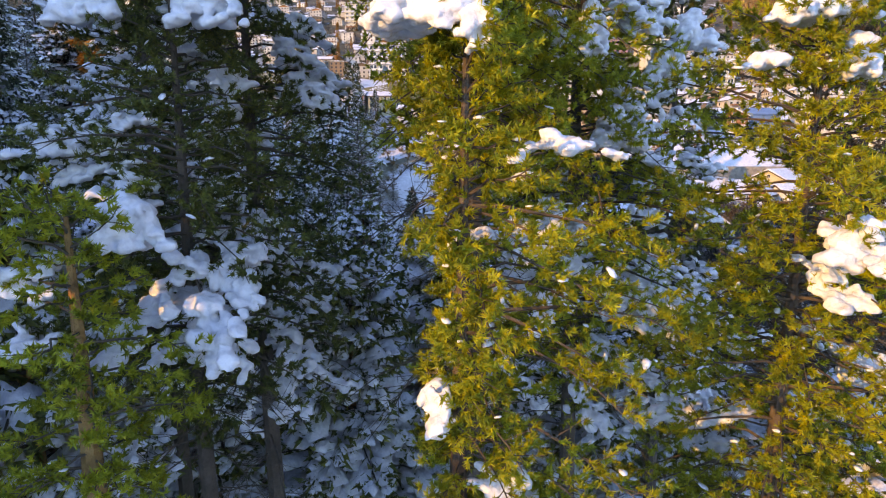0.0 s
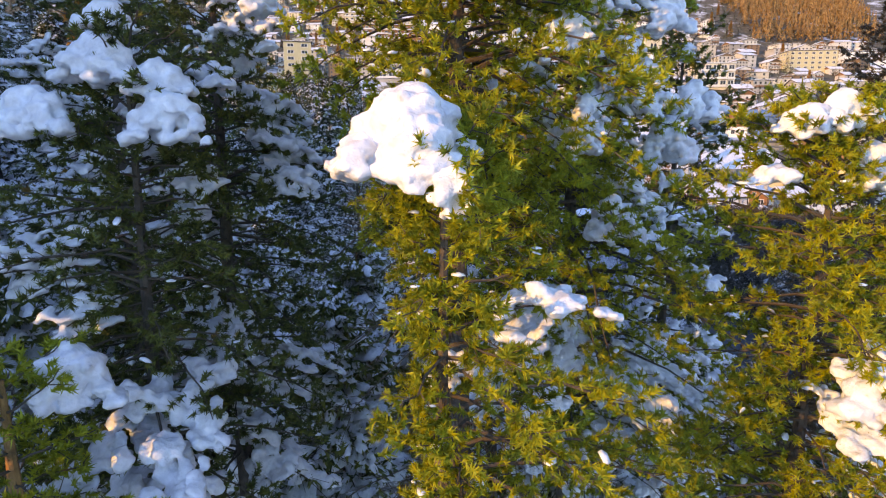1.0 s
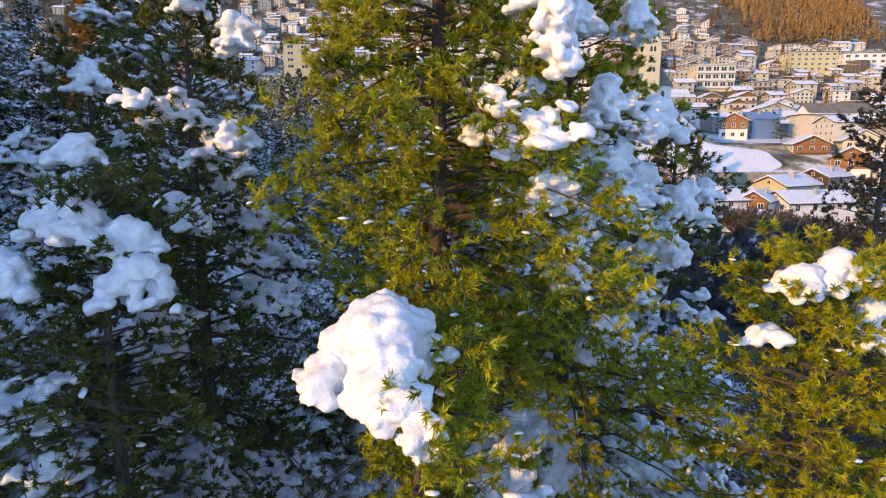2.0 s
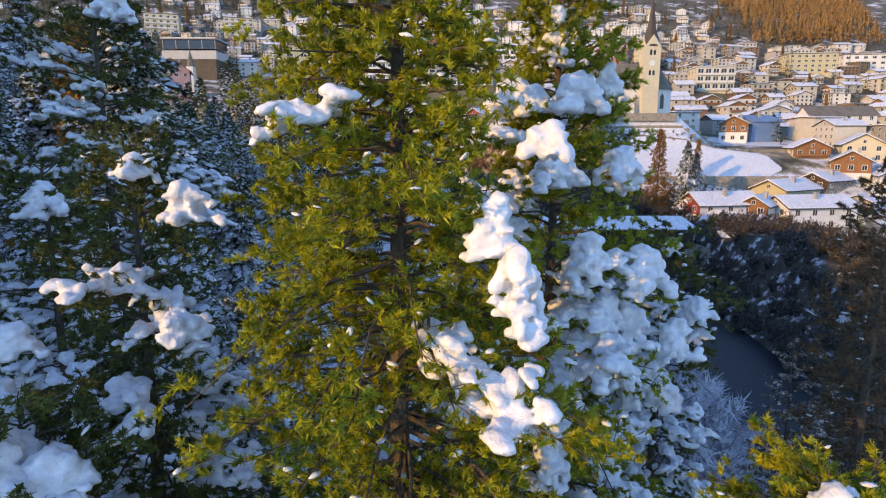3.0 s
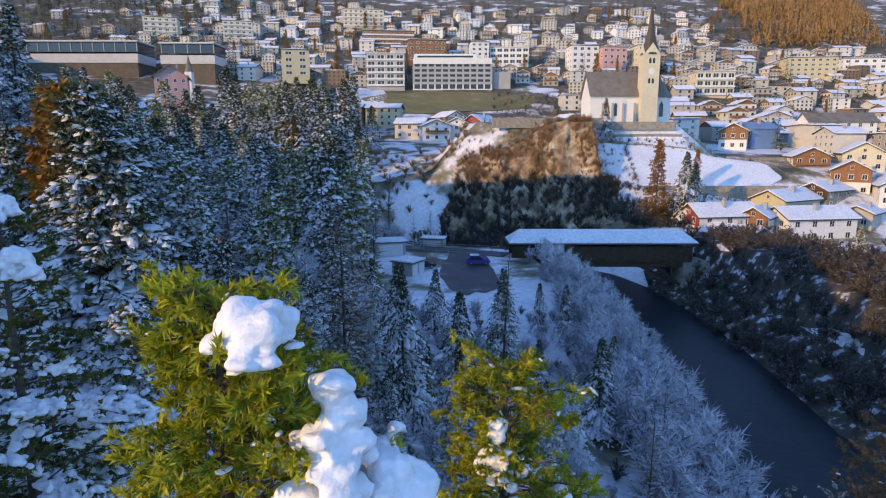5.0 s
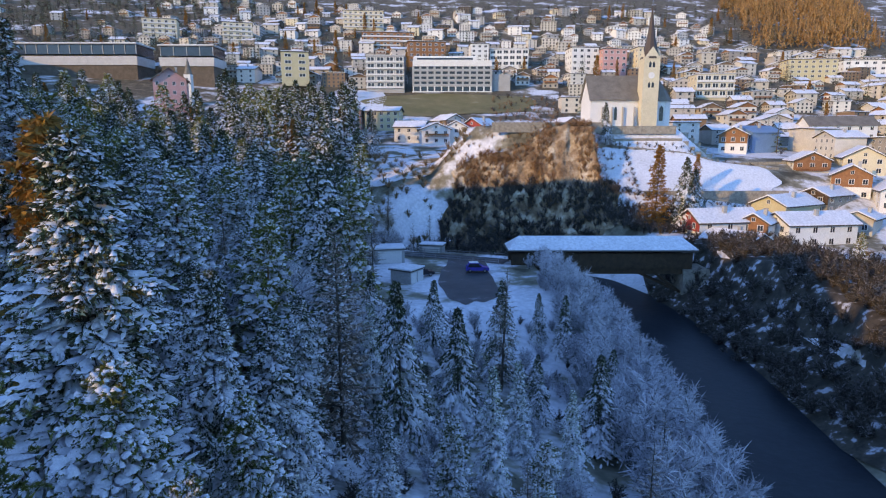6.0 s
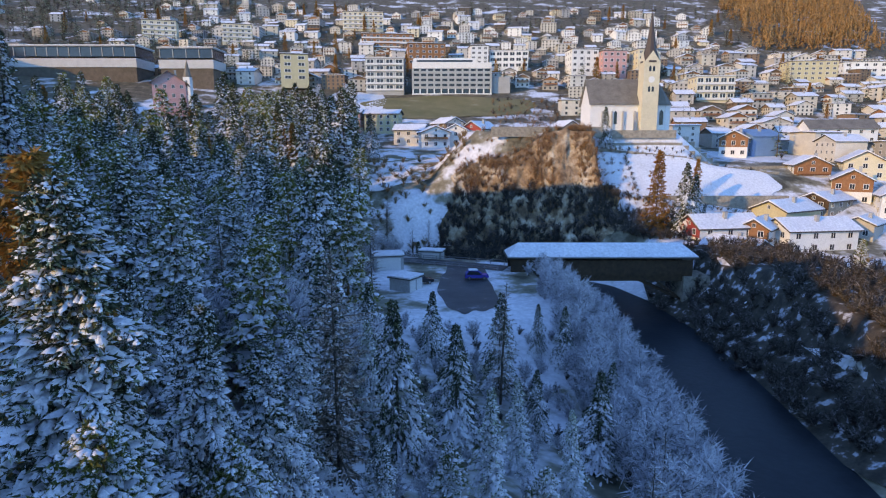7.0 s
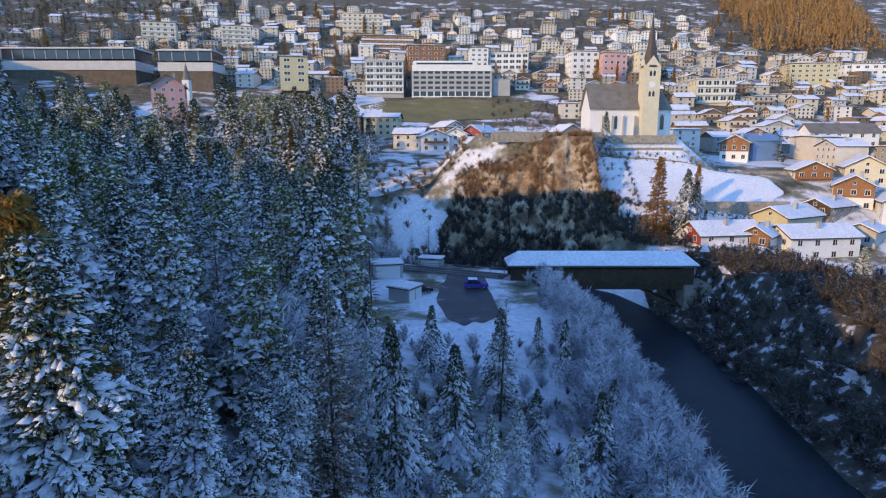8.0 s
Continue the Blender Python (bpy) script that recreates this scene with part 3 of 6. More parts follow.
house(36, 240, 8, 22, 4.0, 88, 1.6, M["white_plaster"], 1, 2, 5, "low white house behind the rock")
house(50, 244, 9, 10, 6.0, 20, 2.6, M["grey"], 2, 3, 2, "grey house with a steep snowy roof")
house(-118, 262, 13, 15, 11, 20, 4.5, M["pink"], 3, 4, 3, "pink villa with red shutters and a dark hipped roof", snow=False, roof_mat=M["slate"], o=1.2, base=48.5)


def flat_block(x, y, w, d, h, rz, wall, floors, cols, label, base=None, side=3, band=False, glass=False):
    z = base if base is not None else gz(x, y) - 0.3
    root = empty("apartment_block", x, y, z, rz)
    body = part("wall", boxes((-w / 2, -d / 2, -4, w / 2, d / 2, h)), wall, root)
    roof = part("roof", boxes((-w / 2 - 0.5, -d / 2 - 0.5, h, w / 2 + 0.5, d / 2 + 0.5, h + 0.45)), M["dark_roof"] if not glass else M["grey"], root)
    part("roof_snow", boxes((-w / 2 - 0.3, -d / 2 - 0.3, h + 0.45, w / 2 + 0.3, d / 2 + 0.3, h + 0.7)), M["roof_snow"], roof)
    fh = h / floors
    for f in range(floors):
        for c in range(cols):
            add_window(body, (c + 0.5) / cols * w - w / 2, -d / 2 - 0.02, f * fh + fh * 0.25, w / cols * (0.82 if glass else 0.5), fh * (0.62 if glass else 0.5))
        for c in range(side):
            add_window(body, -w / 2 - 0.02, (c + 0.5) / side * d - d / 2, f * fh + fh * 0.25, 1.5, fh * 0.5, -90)
        if band:
            part("balcony", boxes((-w / 2, -d / 2 - 1.0, f * fh - 0.1, w / 2, -d / 2 - 0.05, f * fh + 0.1), (-w / 2, -d / 2 - 1.05, f * fh + 0.1, w / 2, -d / 2 - 0.95, f * fh + 0.9)), M["frame_white"], root)
    return tagged(root, label, "apartment block")


flat_block(-32, 342, 21, 14, 17, 0, M["grey"], 5, 4, "modern apartment block with white balconies", base=62.5, band=True, glass=True)
flat_block(-84, 345, 15, 16, 14, 14, M["yellow"], 4, 2, "plain pale yellow apartment block", base=68)
flat_block(-12, 430, 26, 14, 14, 8, M["brown_wood"], 4, 6, "brown-red flat-roofed apartment block")
flat_block(24, 415, 12, 12, 15, 5, M["white_plaster"], 5, 3, "white apartment tower with small windows")
flat_block(45, 418, 26, 12, 11, -4, M["white_plaster"], 3, 6, "long white block with a glazed floor", glass=True)
flat_block(92, 405, 18, 14, 15, 6, M["white_plaster"], 4, 4, "white hotel wing with rows of windows")
flat_block(110, 400, 16, 14, 15, 6, M["pink"], 4, 4, "pink hotel wing with pale corner pilasters")
flat_block(130, 398, 12, 14, 17, 6, M["cream"], 5, 3, "cream hotel wing beside the church spire")
flat_block(146, 330, 20, 14, 12, -4, M["cream"], 3, 5, "cream block with loggias and wooden end", band=True, glass=True)
flat_block(-43, 480, 40, 14, 13, 6, M["brown_wood"], 4, 8, "long brown apartment block with loggias", band=True)
flat_block(-72, 560, 36, 14, 14, 6, M["cream"], 4, 8, "long cream apartment block up the hill", band=True)
flat_block(-215, 470, 24, 14, 14, 16, M["cream"], 4, 5, "cream apartment block at the wood's edge", band=True)
flat_block(-160, 480, 22, 14, 13, 16, M["cream"], 4, 5, "cream apartment block at the wood's edge", band=True)
flat_block(240, 400, 30, 14, 12, -6, M["yellow"], 4, 7, "pale yellow hotel with many windows")
flat_block(300, 420, 50, 14, 11, -8, M["white_plaster"], 3, 9, "long white block below the larch wood")
flat_block(262, 330, 30, 14, 11, -8, M["plaster"], 3, 7, "grey-green block above the terrace")


def long_hall(x, y, w, d, h, z, rz, n, label):
    """A broad hall: white plinth wall, base browned for its shadow band and a glazed upper floor between thin posts."""
    root = empty("hall", x, y, z, rz)
    part("base", boxes((-w / 2, -d / 2, -6, w / 2, d / 2, h * 0.32)), M["dark_base"], root)
    part("wall", boxes((-w / 2 - 0.6, -d / 2 - 0.6, h * 0.32, w / 2 + 0.6, d / 2, h * 0.6)), M["pale_concrete"], root)
    part("glazing", boxes((-w / 2, -d / 2 + 0.4, h * 0.66, w / 2, d / 2, h * 0.96)), M["glass"], root)
    for i in range(n + 1):
        xx = -w / 2 + i * w / n
        part("post", boxes((xx - 0.2, -d / 2 + 0.1, h * 0.66, xx + 0.2, -d / 2 + 0.5, h * 0.96)), M["grey"], root)
    roof = part("roof", boxes((-w / 2 - 1, -d / 2 - 1, h * 0.96, w / 2 + 1, d / 2 + 1, h)), M["grey"], root)
    part("roof_snow", boxes((-w / 2 - 0.8, -d / 2 - 0.8, h, w / 2 + 0.8, d / 2 + 0.8, h + 0.25)), M["roof_snow"], roof)
    return tagged(root, label, "hall")


long_hall(-203, 342, 72, 20, 17, 69, 0, 12, "long white hall with a glazed upper floor")
long_hall(-137, 335, 28, 18, 16, 68, 0, 4, "glazed hall with a white frame")


def garage():
    x0, w, d, h, n = 5, 43, 24, 14.0, 11
    root = empty("parking_garage", x0, 347, 60.2)
    y = -d / 2
    part("base", boxes((-w / 2, y + 0.8, -6, w / 2, d / 2, 3.2)), M["glass"], root)
    for i in range(n + 1):
        xx = -w / 2 + i * w / n
        part("pillar", boxes((xx - 0.35, y - 0.2, -1.5, xx + 0.35, y + 0.6, 3.2)), M["frame_white"], root)
    part("sill", boxes((-w / 2 - 0.6, y - 0.4, 0.0, w / 2 + 0.6, y + 0.3, 0.7)), M["frame_white"], root)
    # dark block in glass colour stands in for shade inside the open decks
    part("core", boxes((-w / 2 + 0.3, y + 0.9, 3.2, w / 2 - 0.3, d / 2, h)), M["glass"], root)
    for f in range(5):
        zz = 3.2 + f * 2.7
        part("parapet", boxes((-w / 2, y, zz, w / 2, y + 0.5, zz + 1.35)), M["grey"], root)
    for i in range(n + 1):
        xx = -w / 2 + i * w / n
        part("post", boxes((xx - 0.55, y + 0.06, 3.2, xx + 0.55, y + 0.56, h)), M["grey"], root)
    deck = part("upper_wall", boxes((-w / 2 - 0.3, y - 0.3, h, w / 2 + 0.3, d / 2, h + 3.2)), M["white_plaster"], root)
    part("terrace", boxes((-w / 2, y + 3.5, h + 3.2, w / 2 - 8, d / 2, h + 5.6)), M["white_plaster"], root)
    part("terrace_glazing", boxes((-w / 2 + 2, y + 3.3, h + 3.9, w / 2 - 10, y + 3.6, h + 4.9)), M["glass"], root)
    part("roof_snow", boxes((-w / 2 + 0.4, y + 4, h + 5.6, w / 2 - 8.4, d / 2, h + 5.9)), M["roof_snow"], root)
    part("side_ramp", boxes((w / 2 + 0.4, y + 3, -3, w / 2 + 11, d / 2, h - 4)), M["grey"], root)
    return tagged(root, "grey concrete parking garage with open decks", "parking garage")


garage()


def chapel():
    root = empty("chapel", -122, 290, 52)
    part("tower", boxes((-1.6, -1.6, -4, 1.6, 1.6, 13)), M["white_plaster"], root)
    bm = bmesh.new()
    bmesh.ops.create_cone(bm, cap_ends=True, segments=8, radius1=2.0, radius2=0.05, depth=8, matrix=Matrix.Translation((0, 0, 17)))
    part("spire", bm, M["slate"], root)
    add_window(root, 0, -1.63, 9.5, 0.9, 2)
    tagged(root, "small white chapel tower with a slim spire", "chapel")


chapel()


def church():
    root = empty("church", 0, 0, 38)
    wall = part("nave_wall", boxes((46, 187, -3, 66, 200, 8.7)), M["white_plaster"], root)
    bm = bmesh.new()
    # nave roof, ridge along x
    for a, b in (((186.2, 8.3), (193.5, 16.2)), ((200.8, 8.3), (193.5, 16.2))):
        p = [(45.4, a[0], a[1]), (66.3, a[0], a[1]), (66.3, b[0], b[1]), (45.4, b[0], b[1])]
        lo = [bm.verts.new(v) for v in p]
        hi = [bm.verts.new((v[0], v[1], v[2] + 0.35)) for v in p]
        bm.faces.new(lo)
        bm.faces.new(hi)
        for i in range(4):
            bm.faces.new((lo[i], lo[(i + 1) % 4], hi[(i + 1) % 4], hi[i]))
    bmesh.ops.recalc_face_normals(bm, faces=bm.faces)
    part("nave_roof", bm, M["slate"], root, "brown shingled roof, bare of snow")
    bm = bmesh.new()
    for xx in (46.0, 65.7):
        a = [bm.verts.new((xx + k, y, z)) for k in (0, 0.3) for y, z in ((187, 8.7), (200, 8.7), (193.5, 16.0))]
        bm.faces.new(a[:3])
        bm.faces.new(a[3:][::-1])
        for i in range(3):
            bm.faces.new((a[i], a[(i + 1) % 3], a[3 + (i + 1) % 3], a[3 + i]))
    part("nave_gable", bm, M["white_plaster"], root)
    part("cornice", boxes((45.6, 186.6, 8.0, 62, 187.0, 8.5)), M["frame_white"], root)
    for xx in (48.2, 51.2, 54.6, 58.2):
        part("buttress", boxes((xx + 1.3, 186.2, -1, xx + 1.7, 187, 6.4)), M["grey"], root)
    for xx in (50.2, 53.4):
        bm = bmesh.new()
        prism(bm, [(xx, 2.4), (xx + 0.9, 2.4), (xx + 0.9, 5.6), (xx + 0.72, 6.2), (xx + 0.45, 6.5), (xx + 0.18, 6.2), (xx, 5.6)], 186.9, 187.02)
        part("lancet_window", bm, M["glass"], root)
    # choir with a three-sided end
    out = [(66.0, 188.5), (70.0, 188.5), (72.4, 191.0), (72.4, 195.0), (70.0, 198), (66.0, 198)]
    bm = bmesh.new()
    lo = [bm.verts.new((x, y, -3)) for x, y in out]
    hi = [bm.verts.new((x, y, 8.6)) for x, y in out]
    for i in range(6):
        bm.faces.new((lo[i], lo[(i + 1) % 6], hi[(i + 1) % 6], hi[i]))
    part("choir_wall", bm, M["white_plaster"], root)
    bm = bmesh.new()
    hi = [bm.verts.new((66 + (x - 66) * 1.08, 193.25 + (y - 193.25) * 1.12, 8.2)) for x, y in out]
    r1, r2 = bm.verts.new((66, 193.25, 15.4)), bm.verts.new((69.4, 193.25, 15.0))
    bm.faces.new((hi[0], hi[1], r2, r1))
    bm.faces.new((hi[1], hi[2], r2))
    bm.faces.new((hi[2], hi[3], r2))
    bm.faces.new((hi[3], hi[4], r2))
    bm.faces.new((hi[4], hi[5], r1, r2))
    part("choir_roof", bm, M["slate"], root, "steep dark choir roof")
    bm = bmesh.new()
    prism(bm, [(68.1, 2.2), (69.3, 2.2), (69.3, 6.0), (68.7, 7.0), (68.1, 6.0)], 188.4, 188.52)
    part("choir_window", bm, M["glass"], root)
    # tower
    cx, cy, s = 63.3, 186.2, 2.45
    part("tower", boxes((cx - s, cy - s, -4, cx + s, cy + s, 20.5)), M["cream"], root, "pale plastered bell tower")
    bm = bmesh.new()
    for rot in (0, 1):
        tri = [(-s - 0.1, 20.5), (s + 0.1, 20.5), (0, 24.0)]
        for side in (-1, 1):
            a = []
            for off in (s + 0.05, s - 0.25):
                for u, z in tri:
                    a.append(bm.verts.new((cx + u, cy + side * off, z) if rot == 0 else (cx + side * off, cy + u, z)))
            bm.faces.new(a[:3])
            bm.faces.new(a[3:][::-1])
            for i in range(3):
                bm.faces.new((a[i], a[(i + 1) % 3], a[3 + (i + 1) % 3], a[3 + i]))
    bmesh.ops.recalc_face_normals(bm, faces=bm.faces)
    part("tower_gable", bm, M["cream"], root)
    bm = bmesh.new()
    rings = []
    for r, z in ((2.9, 20.6), (2.1, 23.2), (1.45, 25.6), (0.95, 29.0), (0.5, 32.6), (0.06, 36.2)):
        rings.append([bm.verts.new((cx + r * math.cos(math.pi / 8 + i * math.pi / 4), cy + r * math.sin(math.pi / 8 + i * math.pi / 4), z)) for i in range(8)])
    for a, b in zip(rings[:-1], rings[1:]):
        for i in range(8):
            bm.faces.new((a[i], a[(i + 1) % 8], b[(i + 1) % 8], b[i]))
    part("spire", bm, M["copper"], root, "slender dark spire")
    bm = bmesh.new()
    bmesh.ops.create_uvsphere(bm, u_segments=10, v_segments=6, radius=0.3, matrix=Matrix.Translation((cx, cy, 36.4)))
    box(bm, cx - 0.05, cy - 0.05, 36.5, cx + 0.05, cy + 0.05, 38.0)
    box(bm, cx - 0.4, cy - 0.05, 37.2, cx + 0.4, cy + 0.05, 37.3)
    part("finial", bm, M["metal"], root)
    for zz in (12.0, 18.0):
        for xx in (-0.55, 0.55):
            bm = bmesh.new()
            prism(bm, [(cx + xx - 0.36, zz), (cx + xx + 0.36, zz), (cx + xx + 0.36, zz + 1.2), (cx + xx, zz + 1.7), (cx + xx - 0.36, zz + 1.2)], cy - s - 0.02, cy - s + 0.1)
            part("sound_window", bm, M["glass"], root, "arched twin bell opening")
    bm = bmesh.new()
    bmesh.ops.create_cone(bm, cap_ends=True, segments=20, radius1=0.95, radius2=0.95, depth=0.1, matrix=Matrix.Translation((cx, cy - s - 0.05, 15.6)) @ Matrix.Rotation(math.pi / 2, 4, 'X'))
    part("clock_face", bm, M["white_plaster"], root, "pale faded clock face")
    tagged(root, "white church with a tall cream bell tower and dark spire", "church")


church()
tagged(part("churchyard_wall", boxes((14, 172.5, 36.4, 46, 173.3, 39.3), (46, 178.6, 36.0, 70, 179.4, 38.4)), M["stone"]), "long stone churchyard wall on the rock", "wall", kind="structure")
tagged(part("terrace_wall", boxes((46, 158.4, 16, 94, 159.1, 20.6)), M["stone"]), "dry-stone wall below the snowy field", "wall", kind="structure")


def slope_wall(x0, x1, y, h):
    bm = bmesh.new()
    xs = np.arange(x0, x1, 2.0)
    zs = ground_z(xs + 1, np.full(len(xs), y))
    for xx, zz in zip(xs, zs):
        box(bm, xx, y, zz - 2.5, xx + 2.0, y + 0.5, zz + h)
    bmesh.ops.remove_doubles(bm, verts=bm.verts, dist=0.001)
    tagged(part("garden_wall", bm, M["stone"]), "low stone wall holding the church gardens", "wall", kind="structure")


slope_wall(46, 96, 174.6, 0.7)
slope_wall(48, 102, 178.4, 0.8)
slope_wall(74, 110, 184.0, 0.8)


def bridge():
    root = empty("covered_bridge", 31.7, 116.6, 0)
    L, hw = 18.2, 2.7
    part("deck", boxes((-L, -hw, 8.6, L, hw, 9.1)), M["wood"], root)
    for s in (-1, 1):
        bm = boxes((-L, s * hw - 0.12, 9.1, L, s * hw + 0.12, 11.9))
        part("side_boarding", bm, M["wood"], root, "dark weathered board siding")
        for i in range(13):
            xx = -L + 0.2 + i * (2 * L - 0.4) / 12
            part("post", boxes((xx - 0.14, s * hw - 0.16, 9.1, xx + 0.14, s * hw + 0.16, 12.7)), M["wood"], root)
        part("beam", boxes((-L, s * hw - 0.2, 12.4, L, s * hw + 0.2, 12.75)), M["wood"], root)
        part("girder", boxes((-L, s * hw * 0.8 - 0.25, 7.6, L, s * hw * 0.8 + 0.25, 8.6)), M["wood"], root)
    ox, oy, ze, zr = L + 0.9, hw + 1.1, 12.55, 14.75

    def hip(k, up):
        bm = bmesh.new()
        e = [bm.verts.new((sx * (ox * 1.0 - k), sy * (oy - k), ze + up)) for sx, sy in ((-1, -1), (1, -1), (1, 1), (-1, 1))]
        r = [bm.verts.new((sx * (ox - 2.6), 0, zr + up)) for sx in (-1, 1)]
        low = [bm.verts.new((v.co.x, v.co.y, v.co.z - 0.16)) for v in e]
        bm.faces.new((e[0], e[1], r[1], r[0]))
        bm.faces.new((e[1], e[2], r[1]))
        bm.faces.new((e[2], e[3], r[0], r[1]))
        bm.faces.new((e[3], e[0], r[0]))
        for i in range(4):
            bm.faces.new((low[i], low[(i + 1) % 4], e[(i + 1) % 4], e[i]))
        bm.faces.new(low[::-1])
        return bm
    roof = part("roof", hip(0.0, 0.0), M["dark_roof"], root)
    part("roof_snow", hip(0.2, 0.28), M["roof_snow"], roof, "smooth snow layer")
    # struts to the abutments
    for sx in (-1, 1):
        for sy in (-1, 1):
            bm = bmesh.new()
            a = Vector((sx * (L - 1.5), sy * 2.0, 3.6))
            for reach in (5.5, 9.0):
                b = Vector((sx * (L - 1.5 - reach), sy * 2.0, 7.7))
                d = (b - a)
                m = Matrix.Translation((a + b) / 2) @ d.to_track_quat('Z', 'Y').to_matrix().to_4x4() @ Matrix.Diagonal((0.35, 0.35, d.length, 1))
                bmesh.ops.create_cube(bm, size=1, matrix=m)
            part("strut", bm, M["wood"], root)
        part("abutment", boxes((min(sx * (L - 1.8), sx * (L + 3.5)), -3.2, -1, max(sx * (L - 1.8), sx * (L + 3.5)), 3.2, 8.6)), M["stone"], root, "rubble stone abutment")
    tagged(root, "dark timber covered bridge with a snow-covered roof", "bridge")


bridge()


def guard_rail(x0, y0, x1, y1, z):
    root = empty("guard_rail", x0, y0, z)
    n = 9
    for i in range(n + 1):
        k = i / n
        px, py = (x1 - x0) * k, (y1 - y0) * k
        part("post", boxes((px - 0.06, py - 0.06, -0.4, px + 0.06, py + 0.06, 1.0)), M["metal"], root)
    for zz in (0.5, 0.95):
        d = Vector((x1 - x0, y1 - y0, 0))
        bm = bmesh.new()
        bmesh.ops.create_cube(bm, size=1, matrix=Matrix.Translation(d / 2 + Vector((0, 0, zz))) @ d.to_track_quat('X', 'Z').to_matrix().to_4x4() @ Matrix.Diagonal((d.length, 0.08, 0.12, 1)))
        part("rail", bm, M["metal"], root)
    tagged(root, "metal guard rail along the road", "railing")


guard_rail(-13, 129.5, 13, 121, 9.5)
guard_rail(-12, 124, 11, 114.5, 9.5)


def car(x, y, z, rz, paint, label, tall=1.5, length=4.4):
    root = empty("car", x, y, z, rz)
    hl, hw = length / 2, 0.88
    bm = bmesh.new()
    prism(bm, [(-hl, 0.35), (hl, 0.35), (hl, 0.8), (hl - 0.25, 0.92), (hl * 0.45, 0.98), (hl * 0.12, tall - 0.06), (-hl * 0.7, tall), (-hl + 0.1, 1.0)], -hw, hw)
    bmesh.ops.bevel(bm, geom=bm.edges[:], offset=0.05, segments=2, affect='EDGES')
    body = part("body", bm, paint, root)
    bm = bmesh.new()
    for s in (-1, 1):
        prism(bm, [(hl * 0.36, 1.0), (hl * 0.1, tall - 0.13), (-hl * 0.65, tall - 0.1), (-hl + 0.35, 1.02)], s * hw - 0.012, s * hw + 0.012)
    part("side_glass", bm, M["glass"], body)
    part("roof_snow", boxes((-hl * 0.68, -hw * 0.85, tall, hl * 0.08, hw * 0.85, tall + 0.10)), M["snow"], body, "thin snow on the roof")
    for sx in (-1, 1):
        for sy in (-1, 1):
            bm = bmesh.new()
            bmesh.ops.create_cone(bm, cap_ends=True, segments=16, radius1=0.33, radius2=0.33, depth=0.22,
                                  matrix=Matrix.Translation((sx * hl * 0.62, sy * (hw - 0.08), 0.33)) @ Matrix.Rotation(math.pi / 2, 4, 'X'))
            w = part("wheel", bm, M["rubber"], root)
            bm = bmesh.new()
            bmesh.ops.create_cone(bm, cap_ends=True, segments=12, radius1=0.2, radius2=0.2, depth=0.24,
                                  matrix=Matrix.Translation((sx * hl * 0.62, sy * (hw - 0.08), 0.33)) @ Matrix.Rotation(math.pi / 2, 4, 'X'))
            part("rim", bm, M["metal"], w)
    tagged(root, label, "car")


car(6.3, 107.5, 9.6, 2, M["car_blue"], "bright blue van parked at the yard's edge", 1.8, 4.5)
car(-4.0, 104.0, 9.6, 15, M["car_dark"], "black car parked beside the garages", 1.5, 4.3)


def shed(x, y, w, d, h, rz, label, doors=2, z=9.5):
    root = empty("shed", x, y, z, rz)
    part("wall", boxes((-w / 2, -d / 2, -0.6, w / 2, d / 2, h)), M["grey"], root)
    roof = part("roof", boxes((-w / 2 - 0.3, -d / 2 - 0.3, h, w / 2 + 0.3, d / 2 + 0.3, h + 0.18)), M["dark_roof"], root)
    part("roof_snow", boxes((-w / 2 - 0.2, -d / 2 - 0.2, h + 0.18, w / 2 + 0.2, d / 2 + 0.2, h + 0.42)), M["roof_snow"], roof)
    for i in range(doors):
        xx = (i + 0.5) / doors * w - w / 2
        part("garage_door", boxes((xx - w / doors * 0.4, -d / 2 - 0.04, 0, xx + w / doors * 0.4, -d / 2 - 0.003, h - 0.3)), M["frame_white"], root)
    tagged(root, label, "shed")


shed(-6.6, 100.5, 4.2, 4.2, 2.2, 60, "low grey garage shed with a snowy flat roof")
shed(-11.5, 118, 6, 5, 2.8, 12, "small shed with a snowy roof by the road", 1)
shed(-2.5, 128.5, 5, 3, 1.8, -14, "low snow-covered hut by the road", 1, 9.3)

# ---------------------------------------------------------------- the town on the slope


